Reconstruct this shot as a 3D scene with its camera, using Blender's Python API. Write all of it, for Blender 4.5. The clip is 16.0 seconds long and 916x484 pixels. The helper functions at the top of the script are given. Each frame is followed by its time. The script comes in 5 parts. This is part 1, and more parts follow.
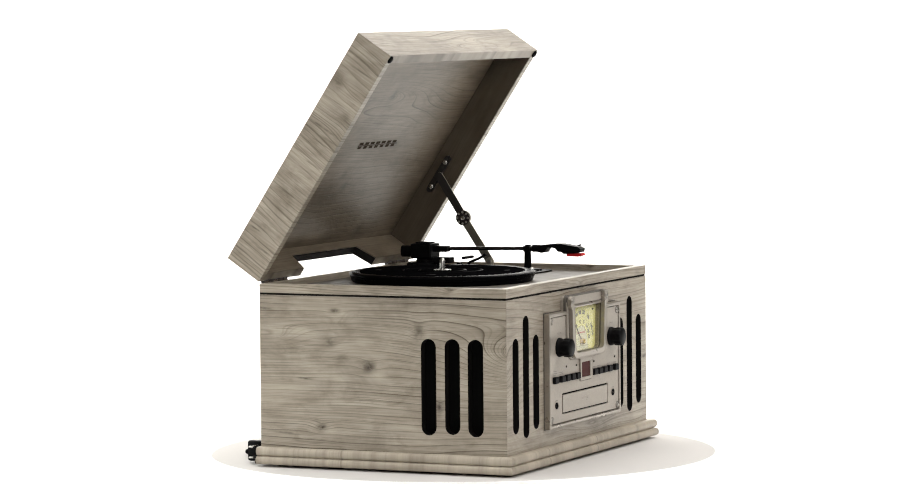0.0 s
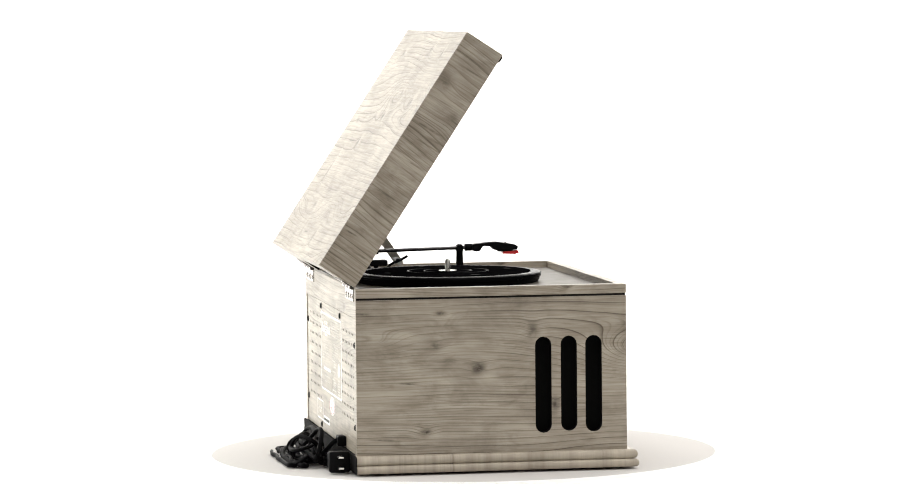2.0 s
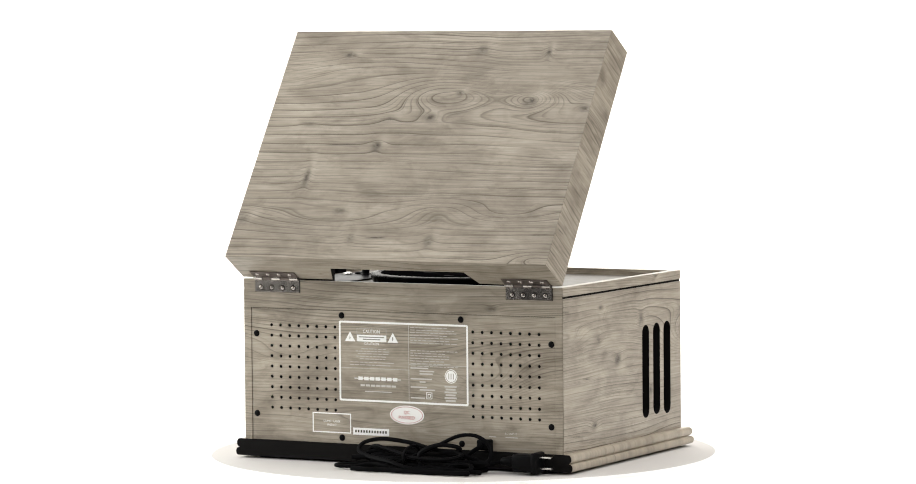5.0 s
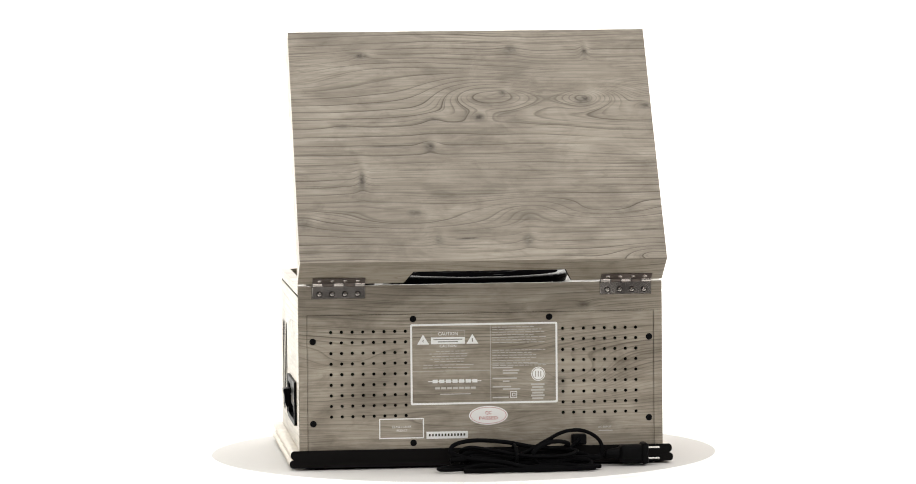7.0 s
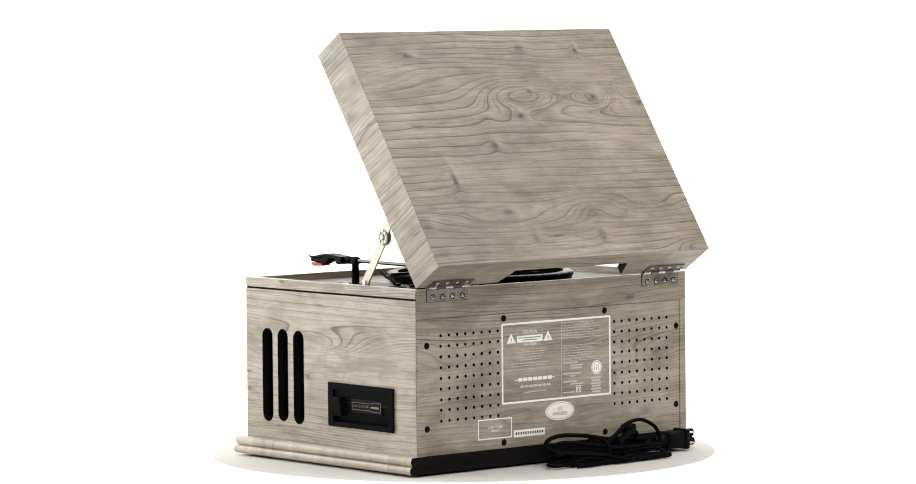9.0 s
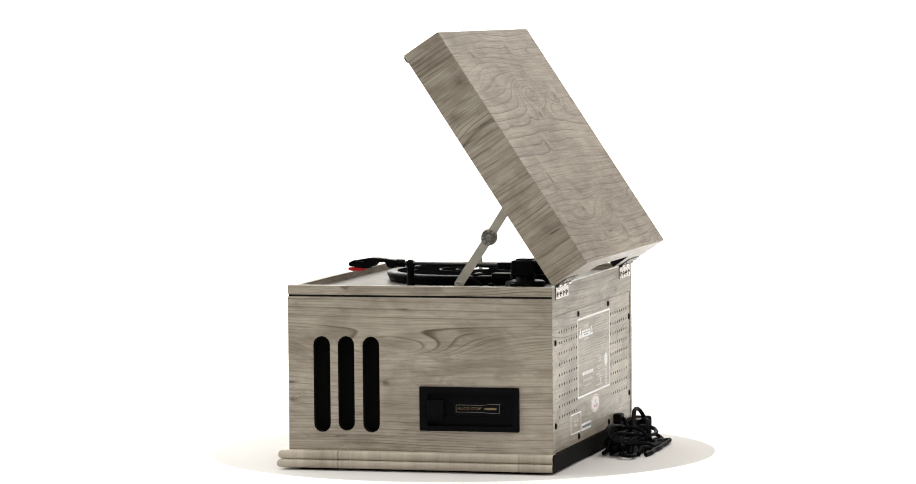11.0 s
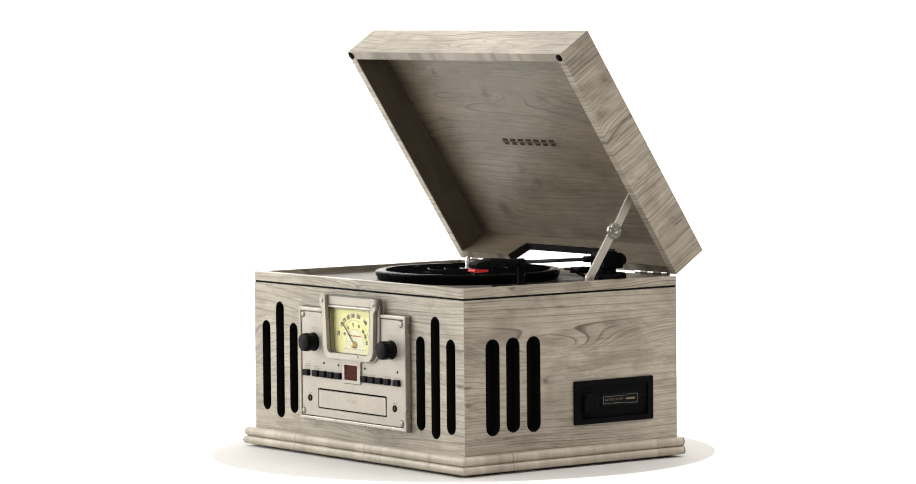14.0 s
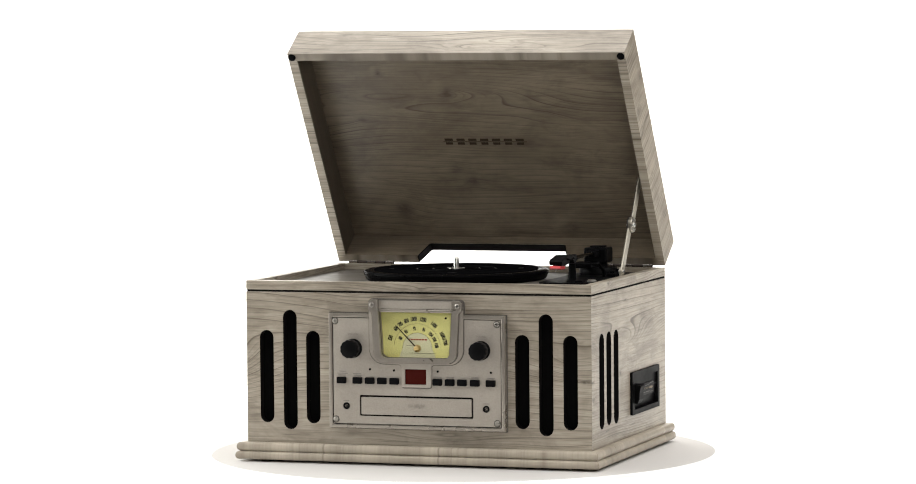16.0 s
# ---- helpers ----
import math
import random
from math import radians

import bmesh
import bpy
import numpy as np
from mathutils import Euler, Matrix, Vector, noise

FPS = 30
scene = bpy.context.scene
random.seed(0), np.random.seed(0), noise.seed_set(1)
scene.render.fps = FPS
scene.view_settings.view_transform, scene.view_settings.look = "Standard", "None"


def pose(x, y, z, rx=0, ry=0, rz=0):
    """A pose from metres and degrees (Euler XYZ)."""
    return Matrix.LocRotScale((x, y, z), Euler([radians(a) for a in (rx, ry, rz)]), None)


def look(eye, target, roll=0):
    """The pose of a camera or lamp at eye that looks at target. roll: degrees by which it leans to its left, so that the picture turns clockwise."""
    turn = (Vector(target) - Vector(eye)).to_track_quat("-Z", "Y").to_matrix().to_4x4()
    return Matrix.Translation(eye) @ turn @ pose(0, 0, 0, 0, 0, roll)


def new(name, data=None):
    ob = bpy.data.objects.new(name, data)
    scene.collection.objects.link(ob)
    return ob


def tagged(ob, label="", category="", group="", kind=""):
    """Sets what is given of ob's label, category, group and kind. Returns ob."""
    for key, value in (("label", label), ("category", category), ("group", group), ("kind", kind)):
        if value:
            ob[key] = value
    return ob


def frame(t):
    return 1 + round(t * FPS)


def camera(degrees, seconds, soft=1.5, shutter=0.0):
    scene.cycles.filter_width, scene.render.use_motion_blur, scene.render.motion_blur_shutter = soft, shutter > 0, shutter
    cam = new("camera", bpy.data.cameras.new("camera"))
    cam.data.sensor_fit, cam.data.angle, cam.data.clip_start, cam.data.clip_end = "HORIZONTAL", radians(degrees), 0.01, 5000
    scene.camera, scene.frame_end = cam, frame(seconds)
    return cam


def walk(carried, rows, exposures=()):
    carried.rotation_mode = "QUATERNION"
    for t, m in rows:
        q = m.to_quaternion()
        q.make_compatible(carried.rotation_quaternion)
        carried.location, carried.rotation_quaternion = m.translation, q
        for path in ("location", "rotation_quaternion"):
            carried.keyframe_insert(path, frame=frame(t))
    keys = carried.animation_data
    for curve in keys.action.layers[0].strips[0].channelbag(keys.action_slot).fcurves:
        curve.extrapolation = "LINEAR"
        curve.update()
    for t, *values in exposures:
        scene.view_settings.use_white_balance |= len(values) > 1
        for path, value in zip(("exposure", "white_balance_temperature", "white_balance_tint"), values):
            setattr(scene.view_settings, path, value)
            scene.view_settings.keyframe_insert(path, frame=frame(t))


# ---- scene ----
cam = camera(13.367, 16.0, soft=1.0)
EYE = Vector((0.0, -4.8455, 0.5592))
PAN, PITCH = radians(-0.051), radians(3.5194)
AIM = EYE + Vector((math.sin(PAN), math.cos(PAN) * math.cos(PITCH), -math.sin(PITCH)))
walk(cam, [(0.0, look(EYE, AIM, -0.516)), (16.0, look(EYE, AIM, -0.516))])

# ---- light: a white studio, large soft boxes to the left, right, above and behind ----
world = bpy.data.worlds.new("studio")
world.use_nodes = True
world.node_tree.nodes["Background"].inputs[0].default_value = (1.0, 0.985, 0.96, 1)
world.node_tree.nodes["Background"].inputs[1].default_value = 0.10
scene.world = world


def softbox(name, eye, target, wide, high, watts, colour=(1.0, 0.975, 0.94)):
    data = bpy.data.lights.new(name, "AREA")
    data.shape, data.size, data.size_y, data.energy, data.color = "RECTANGLE", wide, high, watts, colour
    ob = new(name, data)
    ob.matrix_world = look(eye, target)
    return ob


softbox("softbox_key", (-2.45, 0.35, 1.06), (0, 0, 0.25), 2.6, 1.8, 79, (0.985, 1.0, 0.965))
softbox("softbox_side", (2.1, -0.9, 1.9), (0, 0, 0.2), 1.6, 1.4, 29)
softbox("softbox_top", (0.2, -0.1, 2.7), (0.05, 0, 0), 4.4, 3.6, 104)
softbox("softbox_front", (0.9, -5.2, 1.6), (0, 0, 0.2), 1.8, 1.3, 40, (1.0, 0.965, 0.925))
softbox("softbox_backdrop", (-0.6, 2.2, 3.4), (-0.6, 5.0, 0.6), 5.2, 1.0, 415)


# ---- materials ----
def nodes_of(name):
    mat = bpy.data.materials.new(name)
    mat.use_nodes = True
    nt = mat.node_tree
    return mat, nt, nt.nodes["Principled BSDF"]


def mathn(nt, op, a, b=0.0, clamp=False):
    n = nt.nodes.new("ShaderNodeMath")
    n.operation, n.use_clamp = op, clamp
    for i, v in enumerate((a, b)):
        if isinstance(v, (int, float)):
            n.inputs[i].default_value = v
        else:
            nt.links.new(v, n.inputs[i])
    return n.outputs[0]


def noisen(nt, vec, scale, detail=2.0, rough=0.5, dist=0.0):
    n = nt.nodes.new("ShaderNodeTexNoise")
    n.inputs["Scale"].default_value, n.inputs["Detail"].default_value = scale, detail
    n.inputs["Roughness"].default_value, n.inputs["Distortion"].default_value = rough, dist
    nt.links.new(vec, n.inputs["Vector"])
    return n.outputs["Fac"]


def rampn(nt, fac, stops):
    n = nt.nodes.new("ShaderNodeValToRGB")
    el = n.color_ramp.elements
    while len(el) < len(stops):
        el.new(0.5)
    for e, (p, c) in zip(el, stops):
        e.position = p
        e.color = (*c, 1) if len(c) == 3 else (c[0], c[0], c[0], 1)
    nt.links.new(fac, n.inputs[0])
    return n.outputs["Color"]


def mixn(nt, fac, a, b, mode="MIX"):
    n = nt.nodes.new("ShaderNodeMix")
    n.data_type, n.blend_type = "RGBA", mode
    for i, v in ((0, fac), (6, a), (7, b)):
        if isinstance(v, tuple):
            n.inputs[i].default_value = (*v, 1)
        elif isinstance(v, (int, float)):
            n.inputs[i].default_value = v
        else:
            nt.links.new(v, n.inputs[i])
    return n.outputs[2]


def combine(nt, a, b, c):
    n = nt.nodes.new("ShaderNodeCombineXYZ")
    for i, v in enumerate((a, b, c)):
        if isinstance(v, (int, float)):
            n.inputs[i].default_value = v
        else:
            nt.links.new(v, n.inputs[i])
    return n.outputs[0]


def bumpn(nt, bsdf, height, strength, dist=0.0004):
    n = nt.nodes.new("ShaderNodeBump")
    n.inputs["Strength"].default_value, n.inputs["Distance"].default_value = strength, dist
    nt.links.new(height, n.inputs["Height"])
    nt.links.new(n.outputs[0], bsdf.inputs["Normal"])


WOOD_LIGHT, WOOD_MID, WOOD_DARK = (0.500, 0.443, 0.361), (0.366, 0.318, 0.253), (0.074, 0.055, 0.037)


def wood(name, along, across, shift, loops=(), eyes=(), cracks=(), rings=4.5, line=0.80, tight=110.0, tone=1.0, grain=1.0, haze=0.50, gloss=0.0, tint=(1.0, 1.0, 1.0)):
    """Grey-washed cherry laminate; the grain runs along one axis of the thing's own space.
    loops: (along, across, reach, half height, rings lifted), reach one length or (towards minus, towards plus).
    eyes: small knots (along, across, half length, half height, darkness). cracks: (along, across, half length, darkness)."""
    mat, nt, bsdf = nodes_of(name)
    pale, middle = [tuple(c * tone * k for c, k in zip(col, tint)) for col in (WOOD_LIGHT, WOOD_MID)]
    co = nt.nodes.new("ShaderNodeTexCoord").outputs["Object"]
    sep = nt.nodes.new("ShaderNodeSeparateXYZ")
    nt.links.new(co, sep.inputs[0])
    third = ({"X", "Y", "Z"} - {along, across}).pop()
    u, v, w = sep.outputs[along], sep.outputs[across], sep.outputs[third]
    w = mathn(nt, "ADD", mathn(nt, "MULTIPLY", w, 0.6), shift)

    def field_noise(fu, fv, dw, detail=2.0, rough=0.5, dist=0.0):
        return noisen(nt, combine(nt, mathn(nt, "MULTIPLY", u, fu), mathn(nt, "MULTIPLY", v, fv), mathn(nt, "ADD", w, dw)), 1.0, detail, rough, dist)

    def bell(d2, sharp):
        return mathn(nt, "EXPONENT", mathn(nt, "MULTIPLY", d2, -sharp))

    def square(a):
        return mathn(nt, "MULTIPLY", a, a)

    # growth rings: level lines of a long, gently waving field
    field = mathn(nt, "MULTIPLY", v, tight)
    field = mathn(nt, "ADD", field, mathn(nt, "MULTIPLY", field_noise(3.4, 9.0, 0.0, 1.0, 0.4), rings * 1.25))
    field = mathn(nt, "ADD", field, mathn(nt, "MULTIPLY", field_noise(9.0, 26.0, 1.0, 2.0, 0.5), 0.5))
    for ku, kv, reach, rv, lift in loops:
        a = mathn(nt, "SUBTRACT", u, ku)
        lo, hi = reach if isinstance(reach, tuple) else (reach, reach)
        a = mathn(nt, "MAXIMUM", mathn(nt, "DIVIDE", a, hi), mathn(nt, "DIVIDE", a, -lo))
        c = mathn(nt, "DIVIDE", mathn(nt, "SUBTRACT", v, kv), rv)
        rise = lift
        if lift > 2:
            rise = mathn(nt, "SUBTRACT", lift, mathn(nt, "MULTIPLY", mathn(nt, "SUBTRACT", v, kv), 0.88 * tight))
        field = mathn(nt, "ADD", field, mathn(nt, "MULTIPLY", bell(mathn(nt, "ADD", square(a), square(c)), 1.0), rise))
    spots, halos = None, None
    for ku, kv, ru, rv, dark in eyes:
        a = mathn(nt, "DIVIDE", mathn(nt, "SUBTRACT", u, ku), ru)
        c = mathn(nt, "DIVIDE", mathn(nt, "SUBTRACT", v, kv), rv)
        d2 = mathn(nt, "ADD", square(a), square(c))
        field = mathn(nt, "ADD", field, mathn(nt, "MULTIPLY", bell(d2, 0.45), 0.7 * dark))
        spot = mathn(nt, "MULTIPLY", bell(d2, 1.6), min(1.0, dark * 1.25))
        spots = spot if spots is None else mathn(nt, "MAXIMUM", spots, spot)
        e2 = mathn(nt, "ADD", square(mathn(nt, "ADD", a, 0.9)), square(mathn(nt, "ADD", c, 0.9)))
        halo = mathn(nt, "MULTIPLY", bell(e2, 0.9), 0.36 * dark)
        halos = halo if halos is None else mathn(nt, "MAXIMUM", halos, halo)
    for ku, kv, half, dark in cracks:
        a = mathn(nt, "DIVIDE", mathn(nt, "SUBTRACT", u, ku), half)
        c = mathn(nt, "DIVIDE", mathn(nt, "SUBTRACT", v, mathn(nt, "ADD", mathn(nt, "MULTIPLY", a, 0.0006), kv)), 0.0011)
        spot = mathn(nt, "MULTIPLY", bell(mathn(nt, "ADD", square(square(a)), square(c)), 1.0), dark)
        spots = spot if spots is None else mathn(nt, "MAXIMUM", spots, spot)
    frac = mathn(nt, "FRACT", field)
    lines = rampn(nt, frac, [(0.0, (0.0,)), (0.60, (0.04,)), (0.86, (0.24,)), (0.955, (1.0,)), (1.0, (0.0,))])
    fine = rampn(nt, mathn(nt, "FRACT", mathn(nt, "MULTIPLY", field, 2.62)), [(0.0, (0.0,)), (0.66, (0.05,)), (0.92, (1.0,)), (1.0, (0.0,))])
    strong = rampn(nt, field_noise(5.0, 15.0, 7.0, 2.0), [(0.38, (0.30,)), (0.60, (1.0,))])
    linefac = mathn(nt, "MULTIPLY", mathn(nt, "MULTIPLY", lines, strong), line)
    fibre = field_noise(14.0, 520.0, 0.0, 3.0, 0.6)
    pores = rampn(nt, field_noise(40.0, 520.0, 2.0, 2.0, 0.6), [(0.58, (0.0,)), (0.72, (1.0,))])
    blotch = field_noise(6.0, 22.0, 5.0, 4.0, 0.60, 0.5)
    streak = rampn(nt, field_noise(3.5, 90.0, 9.0, 2.0, 0.5), [(0.40, (0.0,)), (0.70, (1.0,))])
    base = mixn(nt, rampn(nt, blotch, [(0.34, (0.0,)), (0.64, (1.0,))]), middle, pale)
    curl = rampn(nt, field_noise(30.0, 46.0, 17.0, 3.0, 0.55, 0.6), [(0.50, (0.0,)), (0.72, (1.0,))])
    base = mixn(nt, mathn(nt, "MULTIPLY", curl, 0.30), base, tuple(min(0.8, c * 1.22) for c in pale))
    base = mixn(nt, mathn(nt, "MULTIPLY", rampn(nt, fibre, [(0.38, (1.0,)), (0.62, (0.0,))]), 0.26 * grain), base, WOOD_DARK)
    base = mixn(nt, mathn(nt, "MULTIPLY", streak, 0.12 * grain), base, WOOD_DARK)
    base = mixn(nt, linefac, base, WOOD_DARK)
    faint = rampn(nt, field_noise(7.0, 30.0, 11.0, 2.0), [(0.40, (0.0,)), (0.66, (1.0,))])
    base = mixn(nt, mathn(nt, "MULTIPLY", mathn(nt, "MULTIPLY", fine, faint), 0.68 * grain), base, WOOD_DARK)
    cloud = rampn(nt, field_noise(13.0, 24.0, 13.0, 5.0, 0.62, 0.6), [(0.46, (0.0,)), (0.76, (1.0,))])
    base = mixn(nt, mathn(nt, "MULTIPLY", cloud, haze), base, WOOD_DARK)
    base = mixn(nt, mathn(nt, "MULTIPLY", pores, 0.12 * grain), base, WOOD_DARK)
    smudge = rampn(nt, field_noise(24.0, 58.0, 19.0, 4.0, 0.65, 0.8), [(0.54, (0.0,)), (0.72, (1.0,))])
    base = mixn(nt, mathn(nt, "MULTIPLY", smudge, 0.32 * grain), base, WOOD_DARK)
    dash = rampn(nt, field_noise(20.0, 380.0, 23.0, 1.0, 0.5), [(0.65, (0.0,)), (0.71, (1.0,))])
    base = mixn(nt, mathn(nt, "MULTIPLY", dash, 0.28 * grain), base, WOOD_DARK)
    if halos is not None:
        base = mixn(nt, halos, base, tuple(min(0.8, c * 1.25) for c in pale))
    if spots is not None:
        ragged = mathn(nt, "MULTIPLY", spots, rampn(nt, field_noise(130.0, 200.0, 4.0, 3.0, 0.6), [(0.34, (0.45,)), (0.56, (1.0,))]))
        base = mixn(nt, ragged, base, (0.050, 0.038, 0.028))
    nt.links.new(base, bsdf.inputs["Base Color"])
    nt.links.new(rampn(nt, fibre, [(0.2, (0.44 - gloss,)), (0.8, (0.34 - gloss,))]), bsdf.inputs["Roughness"])
    bsdf.inputs["Specular IOR Level"].default_value = 0.42 + gloss
    height = mathn(nt, "ADD", fibre, mathn(nt, "MULTIPLY", mathn(nt, "ADD", cloud, linefac), -1.0))
    if spots is not None:
        height = mathn(nt, "ADD", height, mathn(nt, "MULTIPLY", spots, -1.6))
    bumpn(nt, bsdf, height, 0.30, 0.0005)
    return mat


def plain(name, colour, rough=0.5, metal=0.0, grain=900.0, vary=0.12, bump=0.1, spec=0.5, wear=0.06, relief=0.0002):
    """A plain surface with fine grain and slow wear."""
    mat, nt, bsdf = nodes_of(name)
    co = nt.nodes.new("ShaderNodeTexCoord").outputs["Object"]
    fine = noisen(nt, co, grain, 3.0, 0.6)
    slow = noisen(nt, co, 38.0, 3.0, 0.55)
    dark = tuple(c * (1 - vary) for c in colour)
    light = tuple(min(1.0, c * (1 + vary)) for c in colour)
    nt.links.new(mixn(nt, mathn(nt, "MULTIPLY", mathn(nt, "ADD", fine, slow), 0.5), dark, light), bsdf.inputs["Base Color"])
    nt.links.new(rampn(nt, slow, [(0.25, (max(0.03, rough - wear),)), (0.75, (min(1.0, rough + wear),))]), bsdf.inputs["Roughness"])
    bsdf.inputs["Metallic"].default_value = metal
    bsdf.inputs["Specular IOR Level"].default_value = spec
    bumpn(nt, bsdf, fine, bump, relief)
    return mat


M_FRONT = wood("wood_front", "X", "Z", 1.7, [(-0.250, 0.130, (0.05, 0.060), 0.040, 4.0), (0.200, 0.125, 0.05, 0.020, 2.0), (0.03, 0.036, 0.07, 0.010, 1.6)],
               [(0.214, 0.106, 0.012, 0.003, 0.9), (0.006, 0.208, 0.012, 0.004, 0.5), (0.047, 0.031, 0.020, 0.006, 0.35), (-0.085, 0.038, 0.012, 0.005, 0.3), (-0.069, 0.192, 0.02, 0.006, 0.25)],
               [(0.205, 0.1055, 0.010, 0.7)], line=0.75, grain=0.9, tone=0.89)
M_SIDE_L = wood("wood_side_left", "Y", "Z", 4.1, [(-0.190, 0.146, (0.08, 0.060), 0.024, 5.4), (-0.185, 0.150, (0.08, 0.110), 0.030, 1.8), (0.150, 0.157, (0.04, 0.06), 0.012, 2.0)],
                [(0.062, 0.191, 0.008, 0.004, 0.7), (-0.049, 0.168, 0.009, 0.014, 0.6), (0.069, 0.153, 0.010, 0.008, 0.5), (0.017, 0.125, 0.012, 0.009, 0.9), (-0.076, 0.080, 0.007, 0.009, 0.85), (0.080, 0.050, 0.009, 0.005, 0.9), (0.052, 0.134, 0.010, 0.006, 0.4)],
                [(0.101, 0.108, 0.010, 0.8), (0.133, 0.042, 0.014, 0.8), (0.160, 0.192, 0.012, 0.7)], tone=0.91, rings=3.5, line=1.0)
M_SIDE_R = wood("wood_side_right", "Y", "Z", 9.4, [(-0.035, 0.148, (0.100, 0.115), 0.026, 3.9), (0.060, 0.120, 0.09, 0.012, -1.2)],
                [(-0.157, 0.084, 0.005, 0.004, 0.8), (-0.042, 0.106, 0.008, 0.006, 0.6), (0.100, 0.115, 0.012, 0.006, 0.3)],
                [(-0.160, 0.105, 0.008, 0.9), (-0.020, 0.194, 0.008, 0.7), (-0.098, 0.041, 0.008, 0.8), (0.010, 0.038, 0.012, 0.5)], tone=0.92, rings=1.8)
M_BACK = wood("wood_back", "X", "Z", 12.6, [(-0.110, 0.115, 0.06, 0.028, 3.0), (0.160, 0.130, 0.05, 0.018, 2.0), (0.040, 0.055, 0.10, 0.015, 2.2)],
              [(-0.125, 0.193, 0.008, 0.004, 0.7), (-0.095, 0.100, 0.012, 0.015, 0.4), (-0.150, 0.050, 0.014, 0.008, 0.4), (0.186, 0.073, 0.012, 0.008, 0.3), (-0.040, 0.190, 0.02, 0.004, 0.3)], line=0.65, haze=0.55, tone=0.91)
M_RIM_X = wood("wood_rim_long", "X", "Z", 15.2, eyes=[(0.006, 0.212, 0.008, 0.004, 0.5)], tone=0.93)
M_RIM_Y = wood("wood_rim_short", "Y", "Z", 17.8, eyes=[(-0.091, 0.219, 0.006, 0.003, 0.7)], tone=0.93)
M_LID_TOP = wood("wood_lid_top", "X", "Y", 21.35,
                 [(-0.022, -0.230, (0.090, 0.066), 0.026, 5.0), (-0.140, -0.228, (0.055, 0.040), 0.021, 3.4), (-0.238, -0.215, 0.030, 0.010, 2.1), (-0.205, -0.004, (0.08, 0.034), 0.012, 2.4), (-0.060, -0.070, 0.045, 0.016, 1.6), (0.090, -0.055, 0.08, 0.014, -1.4), (-0.150, -0.070, 0.05, 0.012, -1.5), (0.09, -0.270, 0.10, 0.020, 1.6)],
                 [(0.132, -0.291, 0.010, 0.005, 1.0), (-0.144, -0.294, 0.004, 0.008, 0.9), (-0.052, -0.297, 0.012, 0.011, 0.55), (-0.137, -0.224, 0.012, 0.009, 0.9), (-0.007, -0.201, 0.009, 0.006, 1.0), (-0.038, -0.236, 0.006, 0.004, 0.7), (0.050, -0.198, 0.012, 0.005, 0.6), (0.055, -0.160, 0.008, 0.007, 0.85), (0.140, -0.114, 0.005, 0.016, 0.75), (0.079, -0.067, 0.012, 0.006, 0.5), (0.213, -0.055, 0.012, 0.010, 0.5), (0.053, -0.030, 0.008, 0.010, 0.5), (-0.055, -0.028, 0.008, 0.011, 0.6), (-0.213, -0.215, 0.010, 0.005, 0.6), (0.160, -0.190, 0.014, 0.004, 0.4)],
                 [(0.018, -0.031, 0.014, 1.0), (0.105, -0.161, 0.018, 0.7), (-0.200, -0.040, 0.012, 0.6)], line=1.0, tight=88.0, tone=0.80, haze=0.5, gloss=0.0, rings=3.0)
M_LID_SIDE = wood("wood_lid_side", "Z", "Y", 25.3, [(0.03, -0.215, 0.06, 0.020, 0.8)], [(0.040, -0.262, 0.010, 0.012, 0.4), (0.010, -0.230, 0.008, 0.010, 0.4), (0.030, -0.060, 0.014, 0.010, 0.3)],
                  [(0.020, -0.289, 0.016, 0.5), (0.034, -0.240, 0.015, 0.4), (0.030, -0.205, 0.022, 0.65), (0.012, -0.196, 0.012, 0.4), (0.016, -0.160, 0.012, 0.5), (0.030, -0.112, 0.014, 0.4), (0.038, -0.052, 0.008, 0.9), (0.015, -0.035, 0.012, 0.5)], tight=75.0, haze=0.55, line=0.7)
M_LID_FRONT = wood("wood_lid_front", "X", "Z", 28.0, [(0.050, 0.012, (0.075, 0.12), 0.012, 3.0)], [(-0.155, 0.041, 0.012, 0.008, 0.35), (0.100, 0.036, 0.020, 0.004, 0.3)], [(-0.190, 0.026, 0.014, 0.5), (0.090, 0.001, 0.012, 0.6)], tone=0.80, line=1.0)
M_TRIM_X = wood("wood_trim_long", "Y", "X", 31.0, line=0.12, tight=26.0, tone=0.98, grain=0.3, haze=0.4, cracks=[(-0.173, 0.030, 0.01, 0.5), (-0.173, -0.118, 0.01, 0.4)])
M_TRIM_Y = wood("wood_trim_short", "X", "Y", 34.0, line=0.12, tight=26.0, tone=0.98, grain=0.3, haze=0.4, cracks=[(0.231, -0.099, 0.01, 0.7), (0.231, 0.124, 0.01, 0.5), (-0.231, 0.05, 0.01, 0.5)])
